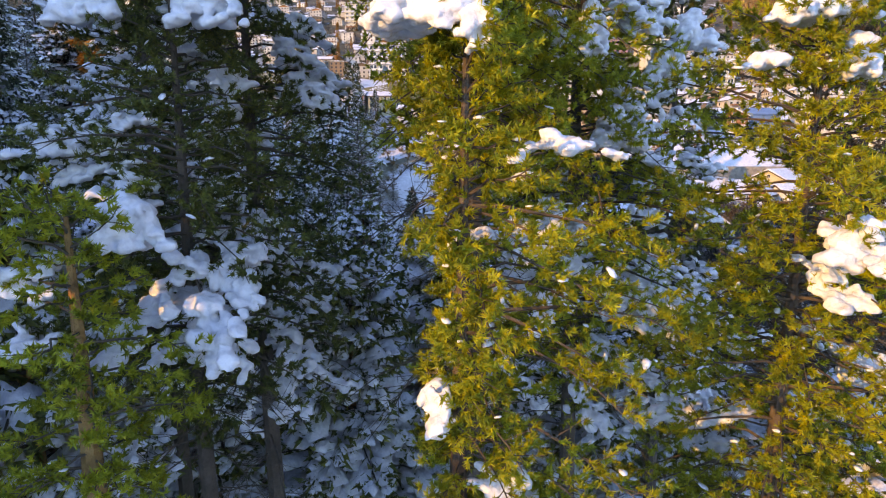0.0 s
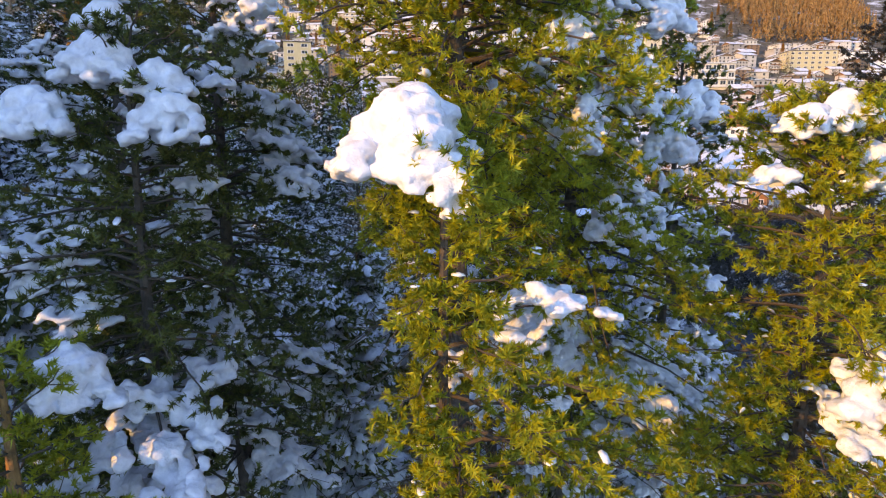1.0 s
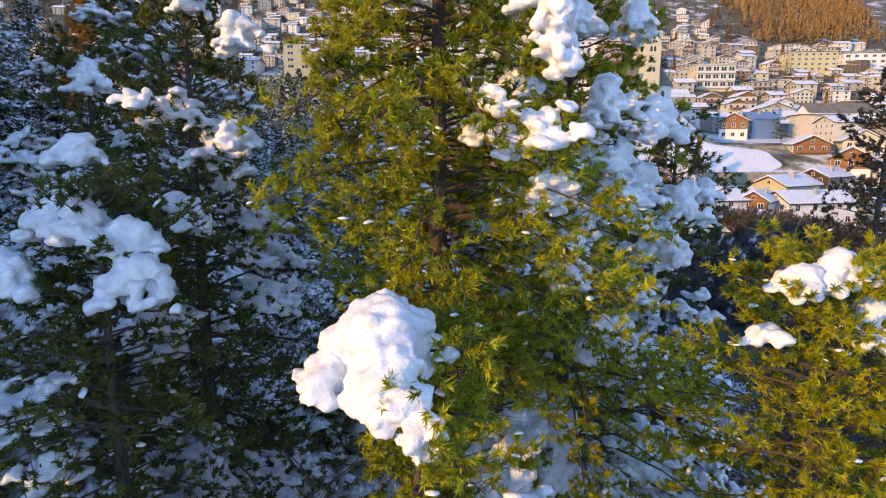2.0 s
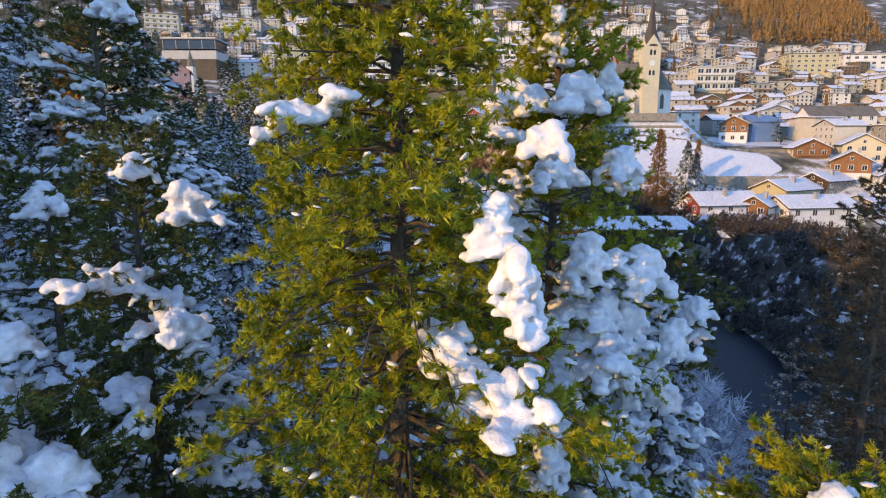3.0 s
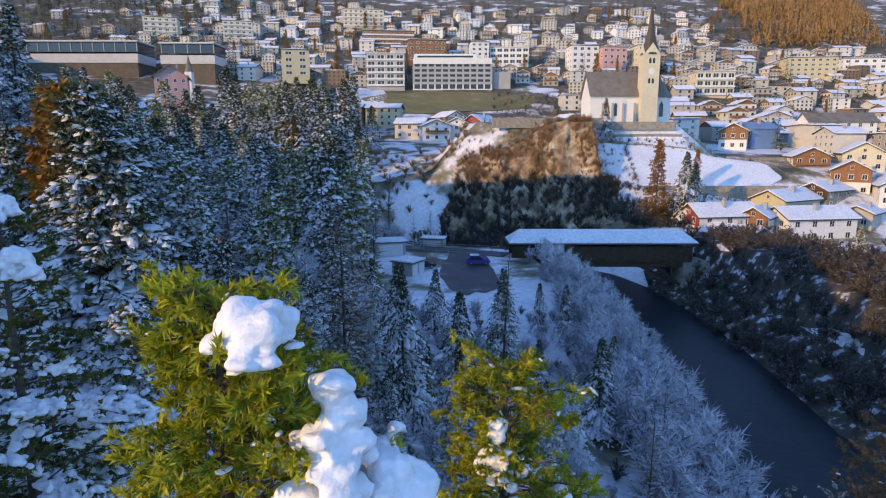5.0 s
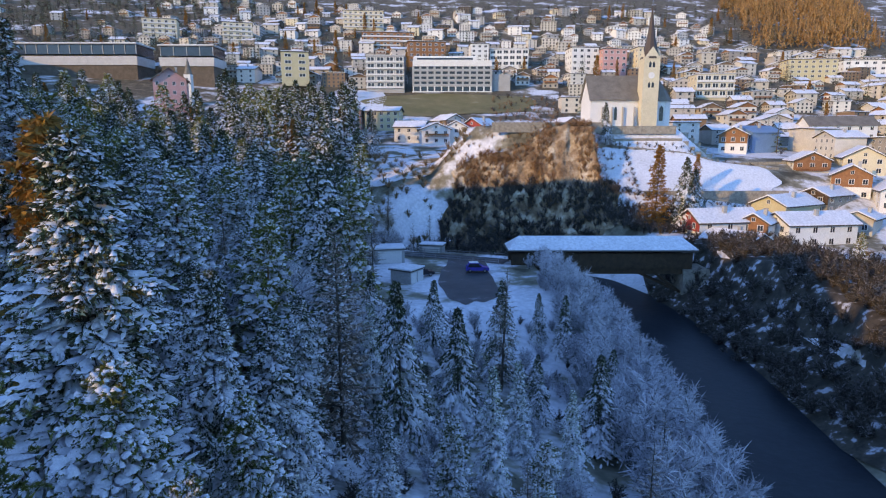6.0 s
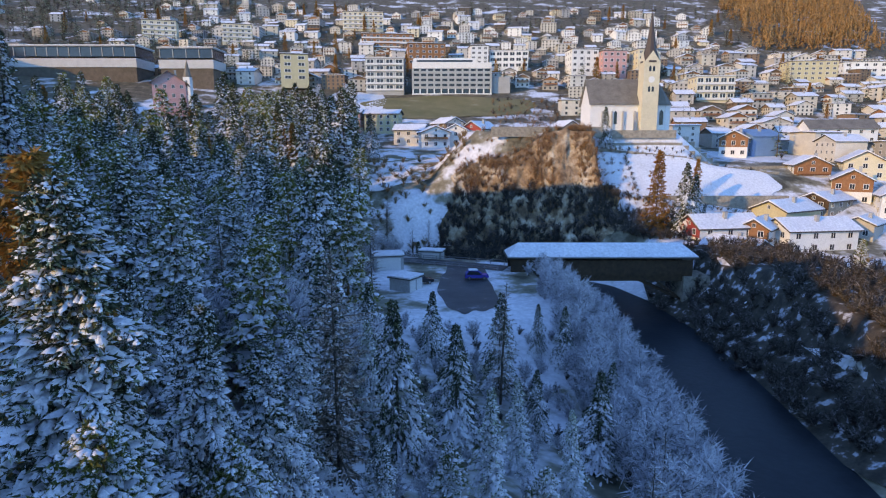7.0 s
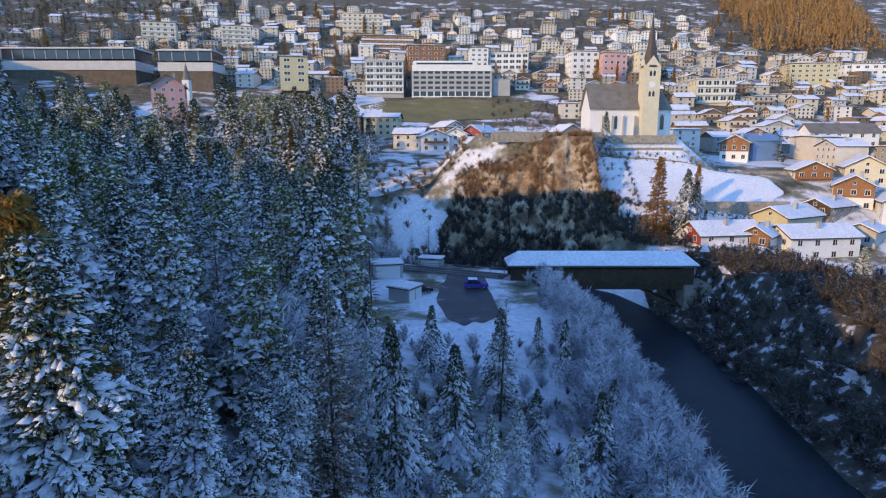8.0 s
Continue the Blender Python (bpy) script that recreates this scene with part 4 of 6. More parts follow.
def town():
    rs = np.random.RandomState(11)
    kinds = []
    specs = [(10, 12, 6.5, 2.2, 2, 3), (12, 11, 7.5, 2.6, 3, 4), (9, 14, 6, 2.0, 2, 3), (14, 12, 8.5, 2.4, 3, 4), (11, 10, 5.5, 2.4, 2, 3), (12, 15, 9, 2.0, 3, 4), (13, 11, 8.5, 0.45, 3, 4), (16, 11, 10, 0.4, 4, 5)]
    for far in (False, True):
        for i, (w, d, h, rise, fl, co) in enumerate(specs):
            kinds.append(house(0, -900 - 40 * i, w, d, h, 0, rise, M["plaster"], fl, co, 2, gable_wood=M["brown_wood"] if i % 5 == 0 else M["plaster"], base=-200, balcony=(i % 2 == 0),
                               win=(1.2, 1.4), group="houses of the town", chimney=i % 2 == 1, joined=far))
    taken = [(o.matrix_basis.translation.x, o.matrix_basis.translation.y) for o in scene.objects if o.parent is None and o.get("category") in ("house", "apartment block")]
    taken += [(-203 + i * 18, 342) for i in range(-2, 3)] + [(-137, 335), (5, 347), (18, 347), (-10, 347), (34, 347), (62, 190)]
    far_rows = []
    for row in np.concatenate([np.arange(196, 330, 15), np.arange(330, 660, 16)]):
        x = -0.78 * row + rs.uniform(0, 20)
        while x < 0.80 * row:
            px, py = x + rs.uniform(-3, 3), row + rs.uniform(-6, 6)
            x += rs.uniform(12, 22) * (1.0 if row < 420 else 1.1)
            if py < 285 and px < 84:
                continue
            if py < 215 and px < 128:
                continue
            if px < 60 and py < 345:
                continue
            if px < -0.45 * py and rs.rand() < 0.85:
                continue
            if px > 240 and py > 490:
                continue
            if py > 560 and rs.rand() < 0.5:
                continue
            if min((px - a) ** 2 + (py - b) ** 2 for a, b in taken) < 12.5 ** 2:
                continue
            taken.append((px, py))
            k = kinds[rs.randint(8) + (8 if py > 262 else 0)]
            z = min(gz(px - 4, py - 5), gz(px + 4, py - 5)) - 0.2
            turn = rs.choice([0, 90, -90, 0]) + rs.uniform(-14, 14)
            s = rs.uniform(0.6, 0.92)
            m = pose(px, py, z, 0, 0, turn) @ Matrix.Diagonal((s, s, s, 1))
            far_rows.append((k, m))
    far_rows.sort(key=lambda r: r[1].translation.y)
    for k, m in far_rows[:255]:
        copy_thing(k, m)
    far_rows = far_rows[255:]
    # the houses high on the slope, too many and too small to pick apart
    walls = [M["white_plaster"], M["white_plaster"], M["plaster"], M["white_plaster"], M["grey"], M["cream"], M["pale_concrete"], M["dark_base"]]
    mats, pts, faces, index = [], [], [], []
    for k, m in far_rows:
        own = walls[rs.randint(len(walls))]
        for o in k.children_recursive:
            way = m @ (o.matrix_basis if o.parent == k else o.parent.matrix_basis @ o.matrix_basis)
            mat = own if o.data.materials[0] == M["plaster"] else o.data.materials[0]
            if mat not in mats:
                mats.append(mat)
            first = len(pts)
            pts.extend((way @ v.co)[:] for v in o.data.vertices)
            for f in o.data.polygons:
                faces.append([first + i for i in f.vertices])
                index.append(mats.index(mat))
    me = bpy.data.meshes.new("hillside_houses")
    me.from_pydata(pts, [], faces)
    ob = link("hillside_houses", me, mats)
    me.polygons.foreach_set("material_index", np.array(index, dtype=np.int32))
    tagged(ob, "small pale houses with snowy roofs high on the slope", "houses", kind="stuff")
    for k in kinds:
        for o in list(k.children_recursive) + [k]:
            bpy.data.objects.remove(o)
    return taken


TAKEN = town()

# ---------------------------------------------------------------- trees


def ico(sub):
    bm = bmesh.new()
    bmesh.ops.create_icosphere(bm, subdivisions=sub, radius=1)
    v = np.array([p.co[:] for p in bm.verts])
    f = np.array([[p.index for p in q.verts] for q in bm.faces])
    bm.free()
    return v, f


ICO1, ICO2, ICO3 = ico(1), ico(2), ico(3)


def unit(v):
    return v / np.maximum(np.linalg.norm(v, axis=-1, keepdims=True), 1e-9)


def lumps(c, along, half, rs, tpl=ICO1, rough=0.22):
    """Soft snow pads: centres, long directions and half sizes. Returns points and faces."""
    c, along, half = np.asarray(c, float), unit(np.asarray(along, float)), np.asarray(half, float)
    v, f = tpl
    n = len(c)
    side = unit(np.cross(along, np.array([0, 0, 1.0])) + 1e-6)
    up = unit(np.cross(side, along))
    vz = np.where(v[:, 2] < 0, v[:, 2] * 0.45, v[:, 2])
    k = 1 + rough * rs.uniform(-1, 1, (n, len(v), 1))
    if len(v) > 50:
        ph = rs.uniform(0, 6.28, (n, 1, 3))
        k = 1 + rough * (np.sin(v[None] * 3.1 + ph).sum(-1, keepdims=True) * 0.45 + np.sin(v[None, :, [1, 2, 0]] * 6.3 + ph * 2).sum(-1, keepdims=True) * 0.25)
    p = c[:, None] + k * (along[:, None] * (v[None, :, :1] * half[:, None, :1]) + side[:, None] * (v[None, :, 1:2] * half[:, None, 1:2]) + up[:, None] * (vz[None, :, None] * half[:, None, 2:3]))
    faces = f[None] + (np.arange(n) * len(v))[:, None, None]
    return p.reshape(-1, 3), faces.reshape(-1, 3)


def tube(path, r0, r1, sides=6):
    """A tapered round limb along points. Returns triangles."""
    path = np.asarray(path, float)
    t = unit(np.gradient(path, axis=0))
    ref = np.where(np.abs(t[:, 2:]) > 0.9, np.array([[1.0, 0, 0]]), np.array([[0, 0, 1.0]]))
    u = unit(np.cross(t, ref))
    w = np.cross(t, u)
    r = np.linspace(r0, r1, len(path))[:, None, None]
    a = np.linspace(0, 2 * np.pi, sides, endpoint=False)
    ring = path[:, None] + r * (u[:, None] * np.cos(a)[None, :, None] + w[:, None] * np.sin(a)[None, :, None])
    p00, p01 = ring[:-1], np.roll(ring[:-1], -1, 1)
    p10, p11 = ring[1:], np.roll(ring[1:], -1, 1)
    return np.concatenate([np.stack([p00, p10, p11], 2).reshape(-1, 3, 3), np.stack([p00, p11, p01], 2).reshape(-1, 3, 3)])


def branches(rs, n, H, base, R, power, rise, droop, K, lean=0.0, minimum=0.12):
    t = (np.arange(n) + rs.uniform(0, 1, n)) / n
    az = np.arange(n) * 2.39996 + rs.uniform(-0.5, 0.5, n)
    z = H * (base + (1 - base) * t)
    L = R * (1 - t) ** power * rs.uniform(0.6, 1.25, n) + minimum
    a1, a2 = rs.uniform(0, 6.283, 2)
    L *= 1 + 0.22 * np.sin(az * 1.0 + t * 7 + a1) + 0.18 * np.sin(2 * az - t * 13 + a2)
    out = np.stack([np.cos(az), np.sin(az), np.zeros(n)], 1)
    s = np.linspace(0, 1, K)
    p = out[:, None] * (L[:, None] * s)[..., None]
    p[..., 2] += z[:, None] + L[:, None] * (rise[0] + (rise[1] - rise[0]) * t[:, None]) * s - droop * L[:, None] * s ** 2
    side = np.stack([-out[:, 1], out[:, 0], np.zeros(n)], 1)
    return t, L, out, side, p


def boughs(rs, p, side, L, width, above, coarse=False):
    """Each limb's flat drooping spray of twigs as one ragged fan; above: how far snow lies over it."""
    n = len(p)
    cols = (0, 2, 4, 5) if coarse else (0, 1, 2, 3, 4, 5)
    wf = np.array([0.12, 0.55, 1.0, 0.95, 0.65, 0.05])[list(cols)]
    k = len(cols)
    w = L[:, None] * width * wf[None] * rs.uniform(0.45, 1.35, (n, k)) + 0.02
    w2 = L[:, None] * width * wf[None] * rs.uniform(0.45, 1.35, (n, k)) + 0.02
    c = p[:, cols] + np.array([0, 0, 1.0]) * (above * (0.05 + 0.035 * L))[:, None, None] * np.array([0, 1, 1, 1, 1, 0.3])[list(cols)][None, :, None]
    drop = np.array([0, 0, -0.40 + 0.12 * above])
    a = c + side[:, None] * w[..., None] + drop * w[..., None] + p[:, cols] * 0
    b = c - side[:, None] * w2[..., None] + drop * w2[..., None]
    v = np.stack([a, c, b], 2).reshape(-1, 3)
    base = (np.arange(n) * k * 3)[:, None]
    f = []
    for j in range(k - 1):
        o, q = 3 * j, 3 * (j + 1)
        f += [(o, q, q + 1), (o, q + 1, o + 1), (o + 1, q + 1, q + 2), (o + 1, q + 2, o + 2)]
    f = (base[:, :, None] + np.array(f)[None]).reshape(-1, 3)
    return v, f


def conifer(seed, H, R, n, per, base, needle, snow=0.5, trunk=None, leaf=1.0, limb=False, power=0.85, droop=0.35, rise=(0.05, 0.5), lump=1.0, sag=(-0.15, 0.75), rows=(0.5, 0.85), width=0.26, cover=0.0, coarse=False):
    """A spruce or larch: whorled drooping limbs carrying hanging sprays, and snow on the limbs. Returns its layers of triangles."""
    rs = np.random.RandomState(seed)
    K = 6
    t, L, out, side, p = branches(rs, n, H, base, R, power, rise, droop, K)
    wood = [tube([(0, 0, -1.2), (0.006 * H * rs.uniform(-1, 1), 0, H * 0.5), (0, 0, H)], 0.009 * H + 0.05, 0.02, 6)]
    if limb:
        for i in range(n):
            wood.append(tube(p[i, [0, 2, 5]], 0.012 * L[i] + 0.012, 0.006, 3))
    m = per
    s = rs.uniform(0.12, 1.0, (n, m)) ** 0.75
    idx = np.minimum((s * (K - 1)).astype(int), K - 2)
    fr = s * (K - 1) - idx
    ii = np.arange(n)[:, None]
    q = p[ii, idx] * (1 - fr)[..., None] + p[ii, idx + 1] * fr[..., None]
    sg = rs.choice([-1.0, 1.0], (n, m))[..., None]
    ln = (0.30 * L[:, None] * (1.15 - s) + 0.10) * rs.uniform(0.6, 1.3, (n, m)) * leaf
    d = unit(side[:, None] * sg * rs.uniform(0.3, 1, (n, m, 1)) + out[:, None] * rs.uniform(0.1, 0.9, (n, m, 1)) + np.array([0, 0, -1.0]) * rs.uniform(sag[0], sag[1], (n, m, 1)))
    wv = unit(np.cross(d, rs.normal(size=(n, m, 3))))
    half = (0.22 * ln + 0.012)[..., None] * wv
    a = q - half * 0.7
    tip = q + d * ln[..., None]
    mid = q + d * (0.45 * ln)[..., None]
    tris = np.concatenate([np.stack([a, mid + half, tip], 2).reshape(-1, 3, 3), np.stack([a, tip, mid - half], 2).reshape(-1, 3, 3)])
    fan = boughs(rs, p, side, L, width, 0.0, coarse)
    flat = tris.reshape(-1, 3)
    crown = (np.concatenate([flat, fan[0]]), np.concatenate([np.arange(len(flat)).reshape(-1, 3), fan[1] + len(flat)]))
    layers = [("trunk", wood[0], trunk or M["bark"], ""), ("crown", crown, needle, "")]
    if cover > 0:
        k = np.where(rs.rand(n) < cover)[0]
        layers.append(("bough_snow", boughs(rs, p[k], side[k], L[k], width * 0.85, 1.0, coarse), M["snow"], "snow lying along the boughs"))
    if limb:
        layers.append(("limbwork", np.concatenate(wood[1:]), M["bark"], ""))
    if snow > 0:
        cs, al, hs = [], [], []
        for ss in rows:
            k = np.where(rs.rand(n) < snow)[0]
            i0 = min(int(ss * (K - 1)), K - 2)
            f0 = ss * (K - 1) - i0
            c = p[k, i0] * (1 - f0) + p[k, i0 + 1] * f0
            c = c + side[k] * (rs.uniform(-0.16, 0.16, len(k)) * L[k])[:, None] + np.array([0, 0, 0.03])
            cs.append(c)
            al.append(p[k, i0 + 1] - p[k, i0] + rs.normal(size=(len(k), 3)) * 0.06 * L[k][:, None])
            lk = L[k] * lump * rs.uniform(0.5, 1.35, len(k))
            hs.append(np.stack([0.17 * lk * rs.uniform(0.5, 1.3, len(k)) + 0.06, 0.12 * lk * rs.uniform(0.5, 1.4, len(k)) + 0.05, 0.06 * lk * rs.uniform(0.6, 1.5, len(k)) + 0.03], 1))
        v, f = lumps(np.concatenate(cs), np.concatenate(al), np.concatenate(hs), rs, ICO1, 0.3)
        layers.append(("snow", (v, f), M["snow"], "snow lying on the limbs"))
    return layers


def snowy(seed, H, R, n, m, base, needle, cover, tufts, tuft, power=0.75, droop=0.45, rise=(0.0, 0.45), sag=0.25, bark=None, twig=0.42, spread=1.0, load=1.0, limb=False):
    """A conifer whose limbs carry flat side twigs: hanging needle tufts on every twig and a rounded ridge of snow along most. Returns its layers."""
    rs = np.random.RandomState(seed)
    K = 6
    t, L, out, side, p = branches(rs, n, H, base, R, power, rise, droop, K)
    s = (np.arange(m)[None] + rs.uniform(0, 1, (n, m))) / m * 0.88 + 0.12
    idx = np.minimum((s * (K - 1)).astype(int), K - 2)
    fr = (s * (K - 1) - idx)[..., None]
    ii = np.arange(n)[:, None]
    q = p[ii, idx] * (1 - fr) + p[ii, idx + 1] * fr
    sg = np.where((np.arange(m)[None] + rs.randint(0, 2, (n, 1))) % 2 == 0, 1.0, -1.0)[..., None]
    ln = ((twig * L[:, None] * (1.12 - s) + 0.16) * rs.uniform(0.55, 1.25, (n, m)))[..., None]
    d = unit(side[:, None] * sg * rs.uniform(0.35, 1.0, (n, m, 1)) * spread + out[:, None] * rs.uniform(0.3, 0.9, (n, m, 1)) + np.array([0, 0, -1.0]) * rs.uniform(sag - 0.35, sag + 0.35, (n, m, 1)))
    e = q + d * ln
    # needles
    u = rs.uniform(0.1, 1.0, (n, m, tufts, 1))
    c = q[:, :, None] + (e - q)[:, :, None] * u
    td = unit(d[:, :, None] * 0.7 + rs.normal(size=(n, m, tufts, 3)) * 0.55 + np.array([0, 0, -0.25]))
    tl = tuft * rs.uniform(0.6, 1.35, (n, m, tufts, 1))
    w = unit(np.cross(td, rs.normal(size=(n, m, tufts, 3)))) * tl * 0.24
    tris = np.stack([c - w, c + td * tl, c + w], 3).reshape(-1, 3, 3)
    layers = [("trunk", tube([(0, 0, -1.2), (0.006 * H * rs.uniform(-1, 1), 0, H * 0.5), (0, 0, H)], 0.009 * H + 0.05, 0.02, 6), bark or M["bark"], ""), ("crown", tris, needle, "")]
    if limb:
        layers.append(("limbwork", np.concatenate([tube(p[i, [0, 2, 5]], 0.010 * L[i] + 0.012, 0.006, 3) for i in range(n)]), M["bark"], ""))
    if cover > 0:
        az = np.arctan2(out[:, 1], out[:, 0])
        a1, a2 = rs.uniform(0, 6.283, 2)
        patch = 0.22 * (np.sin(az + t * 11 + a1) + np.sin(2 * az - t * 17 + a2))
        keep = rs.rand(n, m) < (cover + patch)[:, None]
        a, b = q[keep] + (e - q)[keep] * 0.05, e[keep] + d[keep] * 0.03
        k = len(a)
        lk = ln[keep]
        wid = (0.17 * lk + 0.035) * rs.uniform(0.55, 1.4, (k, 1)) * load
        cr = unit(np.cross(b - a, np.array([0, 0, 1.0])))
        up = np.array([0, 0, 1.0])
        rows = []
        for f, ww in ((0.32, 0.85), (0.74, 1.0)):
            mid = a + (b - a) * f
            jl, jr, jh = rs.uniform(0.6, 1.3, (3, k, 1))
            rows.append((mid + cr * wid * ww * jl - up * wid * 0.35, mid + up * (wid * 0.55 * jh + 0.015), mid - cr * wid * ww * jr - up * wid * 0.35))
        v = np.stack([a, *rows[0], *rows[1], b], 1).reshape(-1, 3)
        f = np.array([(0, 1, 2), (0, 2, 3), (1, 4, 5), (1, 5, 2), (2, 5, 6), (2, 6, 3), (4, 7, 5), (5, 7, 6)])
        layers.append(("snow", (v, (f[None] + (np.arange(k) * 8)[:, None, None]).reshape(-1, 3)), M["snow"], "snow lying along the twigs"))
    return layers


def bush(seed, H, R, stems, twigs, mat, wide=0.11):
    """A leafless shrub: many stems fanning out, carrying fine twigs in uneven tufts. Returns its layers of triangles."""
    rs = np.random.RandomState(seed)
    wood, tr = [], []
    for i in range(stems):
        az, sp = rs.uniform(0, 6.283), rs.uniform(0.1, 1.0)
        h = H * rs.uniform(0.6, 1.05) * (1 - 0.35 * sp)
        tip = np.array([math.cos(az) * R * sp, math.sin(az) * R * sp, h])
        mid = tip * np.array([0.35, 0.35, 0.55])
        wood.append(tube([(0, 0, -0.3), mid, tip], 0.015 + 0.004 * H, 0.008, 3))
        s = rs.uniform(0.25, 1.0, twigs)[:, None]
        b = np.where(s < 0.55, mid * (s / 0.55), mid + (tip - mid) * ((s - 0.55) / 0.45))
        d = unit(rs.normal(size=(twigs, 3)) + np.array([math.cos(az) * sp, math.sin(az) * sp, 0.7]))
        ln = H * rs.uniform(0.07, 0.2, (twigs, 1))
        w = unit(np.cross(d, rs.normal(size=(twigs, 3)))) * ln * wide
        tr.append(np.stack([b - w, b + d * ln, b + w], 1))
    return [("stem", np.concatenate(wood), M["bark"], ""), ("crown", np.concatenate(tr), mat, "")]


def as_thing(name, layers):
    root = empty(name, 0, -2000, 0)
    for part_name, tris, mat, label in layers:
        if isinstance(tris, tuple):
            ob = soup(part_name, tris[0], mat, root, label, smooth="snow" in part_name, share=tris[1])
        else:
            ob = soup(part_name, tris, mat, root, label)
        if part_name != "trunk":
            tagged(ob, kind="stuff")
    return root


def plant(name, kinds, spots, label, category, group, seed, smin=0.8, smax=1.2, squash=0.12, tall=0.0):
    """Single plants that one could count, each a thing of its own; tall: the kinds' height, where a spot's third number is the height of its tip."""
    rs = np.random.RandomState(seed)
    proto = [as_thing(name, k) for k in kinds]
    for i, sp in enumerate(spots):
        x, y = sp[0], sp[1]
        s = rs.uniform(smin, smax) if len(sp) < 3 else sp[2]
        z = gz(x, y) - 0.1
        if tall:
            s = (sp[2] - z) / tall
        c = copy_thing(proto[i % len(proto)], pose(x, y, z, rs.uniform(-2, 2), rs.uniform(-2, 2), rs.uniform(0, 360)) @ Matrix.Diagonal((s * rs.uniform(1 - squash, 1 + squash), s * rs.uniform(1 - squash, 1 + squash), s, 1)))
        tagged(c, label, category, group)
    for k in proto:
        for o in list(k.children_recursive) + [k]:
            bpy.data.objects.remove(o)


def thicket(name, kinds, spots, label, category, seed, smin=0.8, smax=1.2, lift=0.0):
    """Growth too dense to count, as one object."""
    rs = np.random.RandomState(seed)
    mats, chunks, index = [], [], []
    xs, ys = np.array([p[0] for p in spots]), np.array([p[1] for p in spots])
    zs = ground_z(xs, ys) - 0.1 + lift if len(spots[0]) < 3 else np.array([p[2] for p in spots])
    for i in range(len(spots)):
        s, a = rs.uniform(smin, smax), rs.uniform(0, 6.283)
        r = np.array([[math.cos(a), math.sin(a), 0], [-math.sin(a), math.cos(a), 0], [0, 0, 1]]) * s
        for _, tris, mat, _ in kinds[i % len(kinds)]:
            if mat not in mats:
                mats.append(mat)
            tris = tris[0][tris[1]] if isinstance(tris, tuple) else tris
            chunks.append(tris @ r + np.array([xs[i], ys[i], zs[i]]))
            index.append(np.full(len(tris), mats.index(mat), dtype=np.int32))
    ob = soup(name, np.concatenate(chunks), mats)
    ob.data.polygons.foreach_set("material_index", np.concatenate(index))
    return tagged(ob, label, category, kind="stuff")


def scatter(seed, n, ok, x0, x1, y0, y1, gap):
    rs = np.random.RandomState(seed)
    got = np.zeros((0, 2))
    for _ in range(n * 25):
        x, y = rs.uniform(x0, x1), rs.uniform(y0, y1)
        if ok(x, y) and (len(got) == 0 or np.min((got[:, 0] - x) ** 2 + (got[:, 1] - y) ** 2) > gap * gap):
            got = np.concatenate([got, [[x, y]]])
            if len(got) >= n:
                break
    return [tuple(p) for p in got]


SLIM = [snowy(20 + i, 15, 4.2, 120, 14, 0.04, M["spruce_near"], 0.5, 5, 0.30, power=0.85, droop=0.95, rise=(0.0, 0.5), sag=0.55, twig=0.5, spread=0.7, load=0.8) for i in range(3)]
WHITE = [snowy(24, 15, 2.9, 150, 14, 0.04, M["spruce"], 0.92, 4, 0.24, power=0.75, droop=0.7, rise=(0.0, 0.4), sag=0.4)]
NEAR = [snowy(25 + i, 15, 3.0 + 0.4 * i, 220, 30, 0.06, M["spruce_near"], 0.84, 6, 0.19, power=0.62, droop=0.5, rise=(0.0, 0.5), load=0.8, limb=True) for i in range(2)]
NEARPINE = [snowy(28 + i, 15, 2.9 + 0.5 * i, 170, 19, 0.14, M["pine_shade"], 0.68, 10, 0.17, power=0.5, droop=0.45, rise=(0.0, 0.6), sag=0.1, bark=M["pine_bark"], load=1.25, limb=True) for i in range(2)]
FINE = [conifer(48, 15, 2.9, 160, 50, 0.10, M["brown_larch"], 0.0, limb=True, leaf=0.55, power=0.7, droop=0.15, sag=(-0.1, 1.0), width=0.008)]
BROWN = [conifer(40 + i, 15, 2.6, 90, 24, 0.08, M["brown_larch"], 0.0, limb=True, leaf=0.6, power=0.7, droop=0.15, width=0.01, sag=(-0.1, 0.9)) for i in range(2)]
MIDSPRUCE = [snowy(50 + i, 15, r, 115, 12, 0.05, M["spruce_near"], cover, 4, 0.34, power=pw, droop=0.55, rise=(0.0, 0.4), load=1.3)
             for i, (r, cover, pw) in enumerate([(3.0, 0.95, 0.72), (3.6, 0.6, 0.68), (2.6, 0.85, 0.8), (3.3, 1.1, 0.6), (2.9, 0.42, 0.75)])]
MIDPINE = [snowy(60 + i, 14, 3.2, 90, 11, 0.14, M["pine_far"], 0.6, 6, 0.36, power=0.5, droop=0.4, rise=(0.0, 0.6), sag=0.1, bark=M["pine_bark"], load=1.6) for i in range(2)]
GOLD = [snowy(80 + i, 14, 2.4, 120, 12, 0.06, M["larch"], 0.0, 6, 0.30, power=0.7, droop=0.2, rise=(0.1, 0.6), sag=0.2, limb=True) for i in range(2)]
FARSPRUCE = [snowy(90 + i, 15, 3.2 + 0.3 * i, 64, 8, 0.05, M["spruce_near"], (0.95, 0.35, 0.7)[i], 3, 0.66, power=0.7, droop=0.55, rise=(0.0, 0.4), load=1.9) for i in range(3)]
FARPINE = [snowy(98 + i, 14, 3.2, 48, 7, 0.12, M["pine_far"], 0.6, 4, 0.62, power=0.5, droop=0.4, sag=0.1, load=1.8) for i in range(2)]
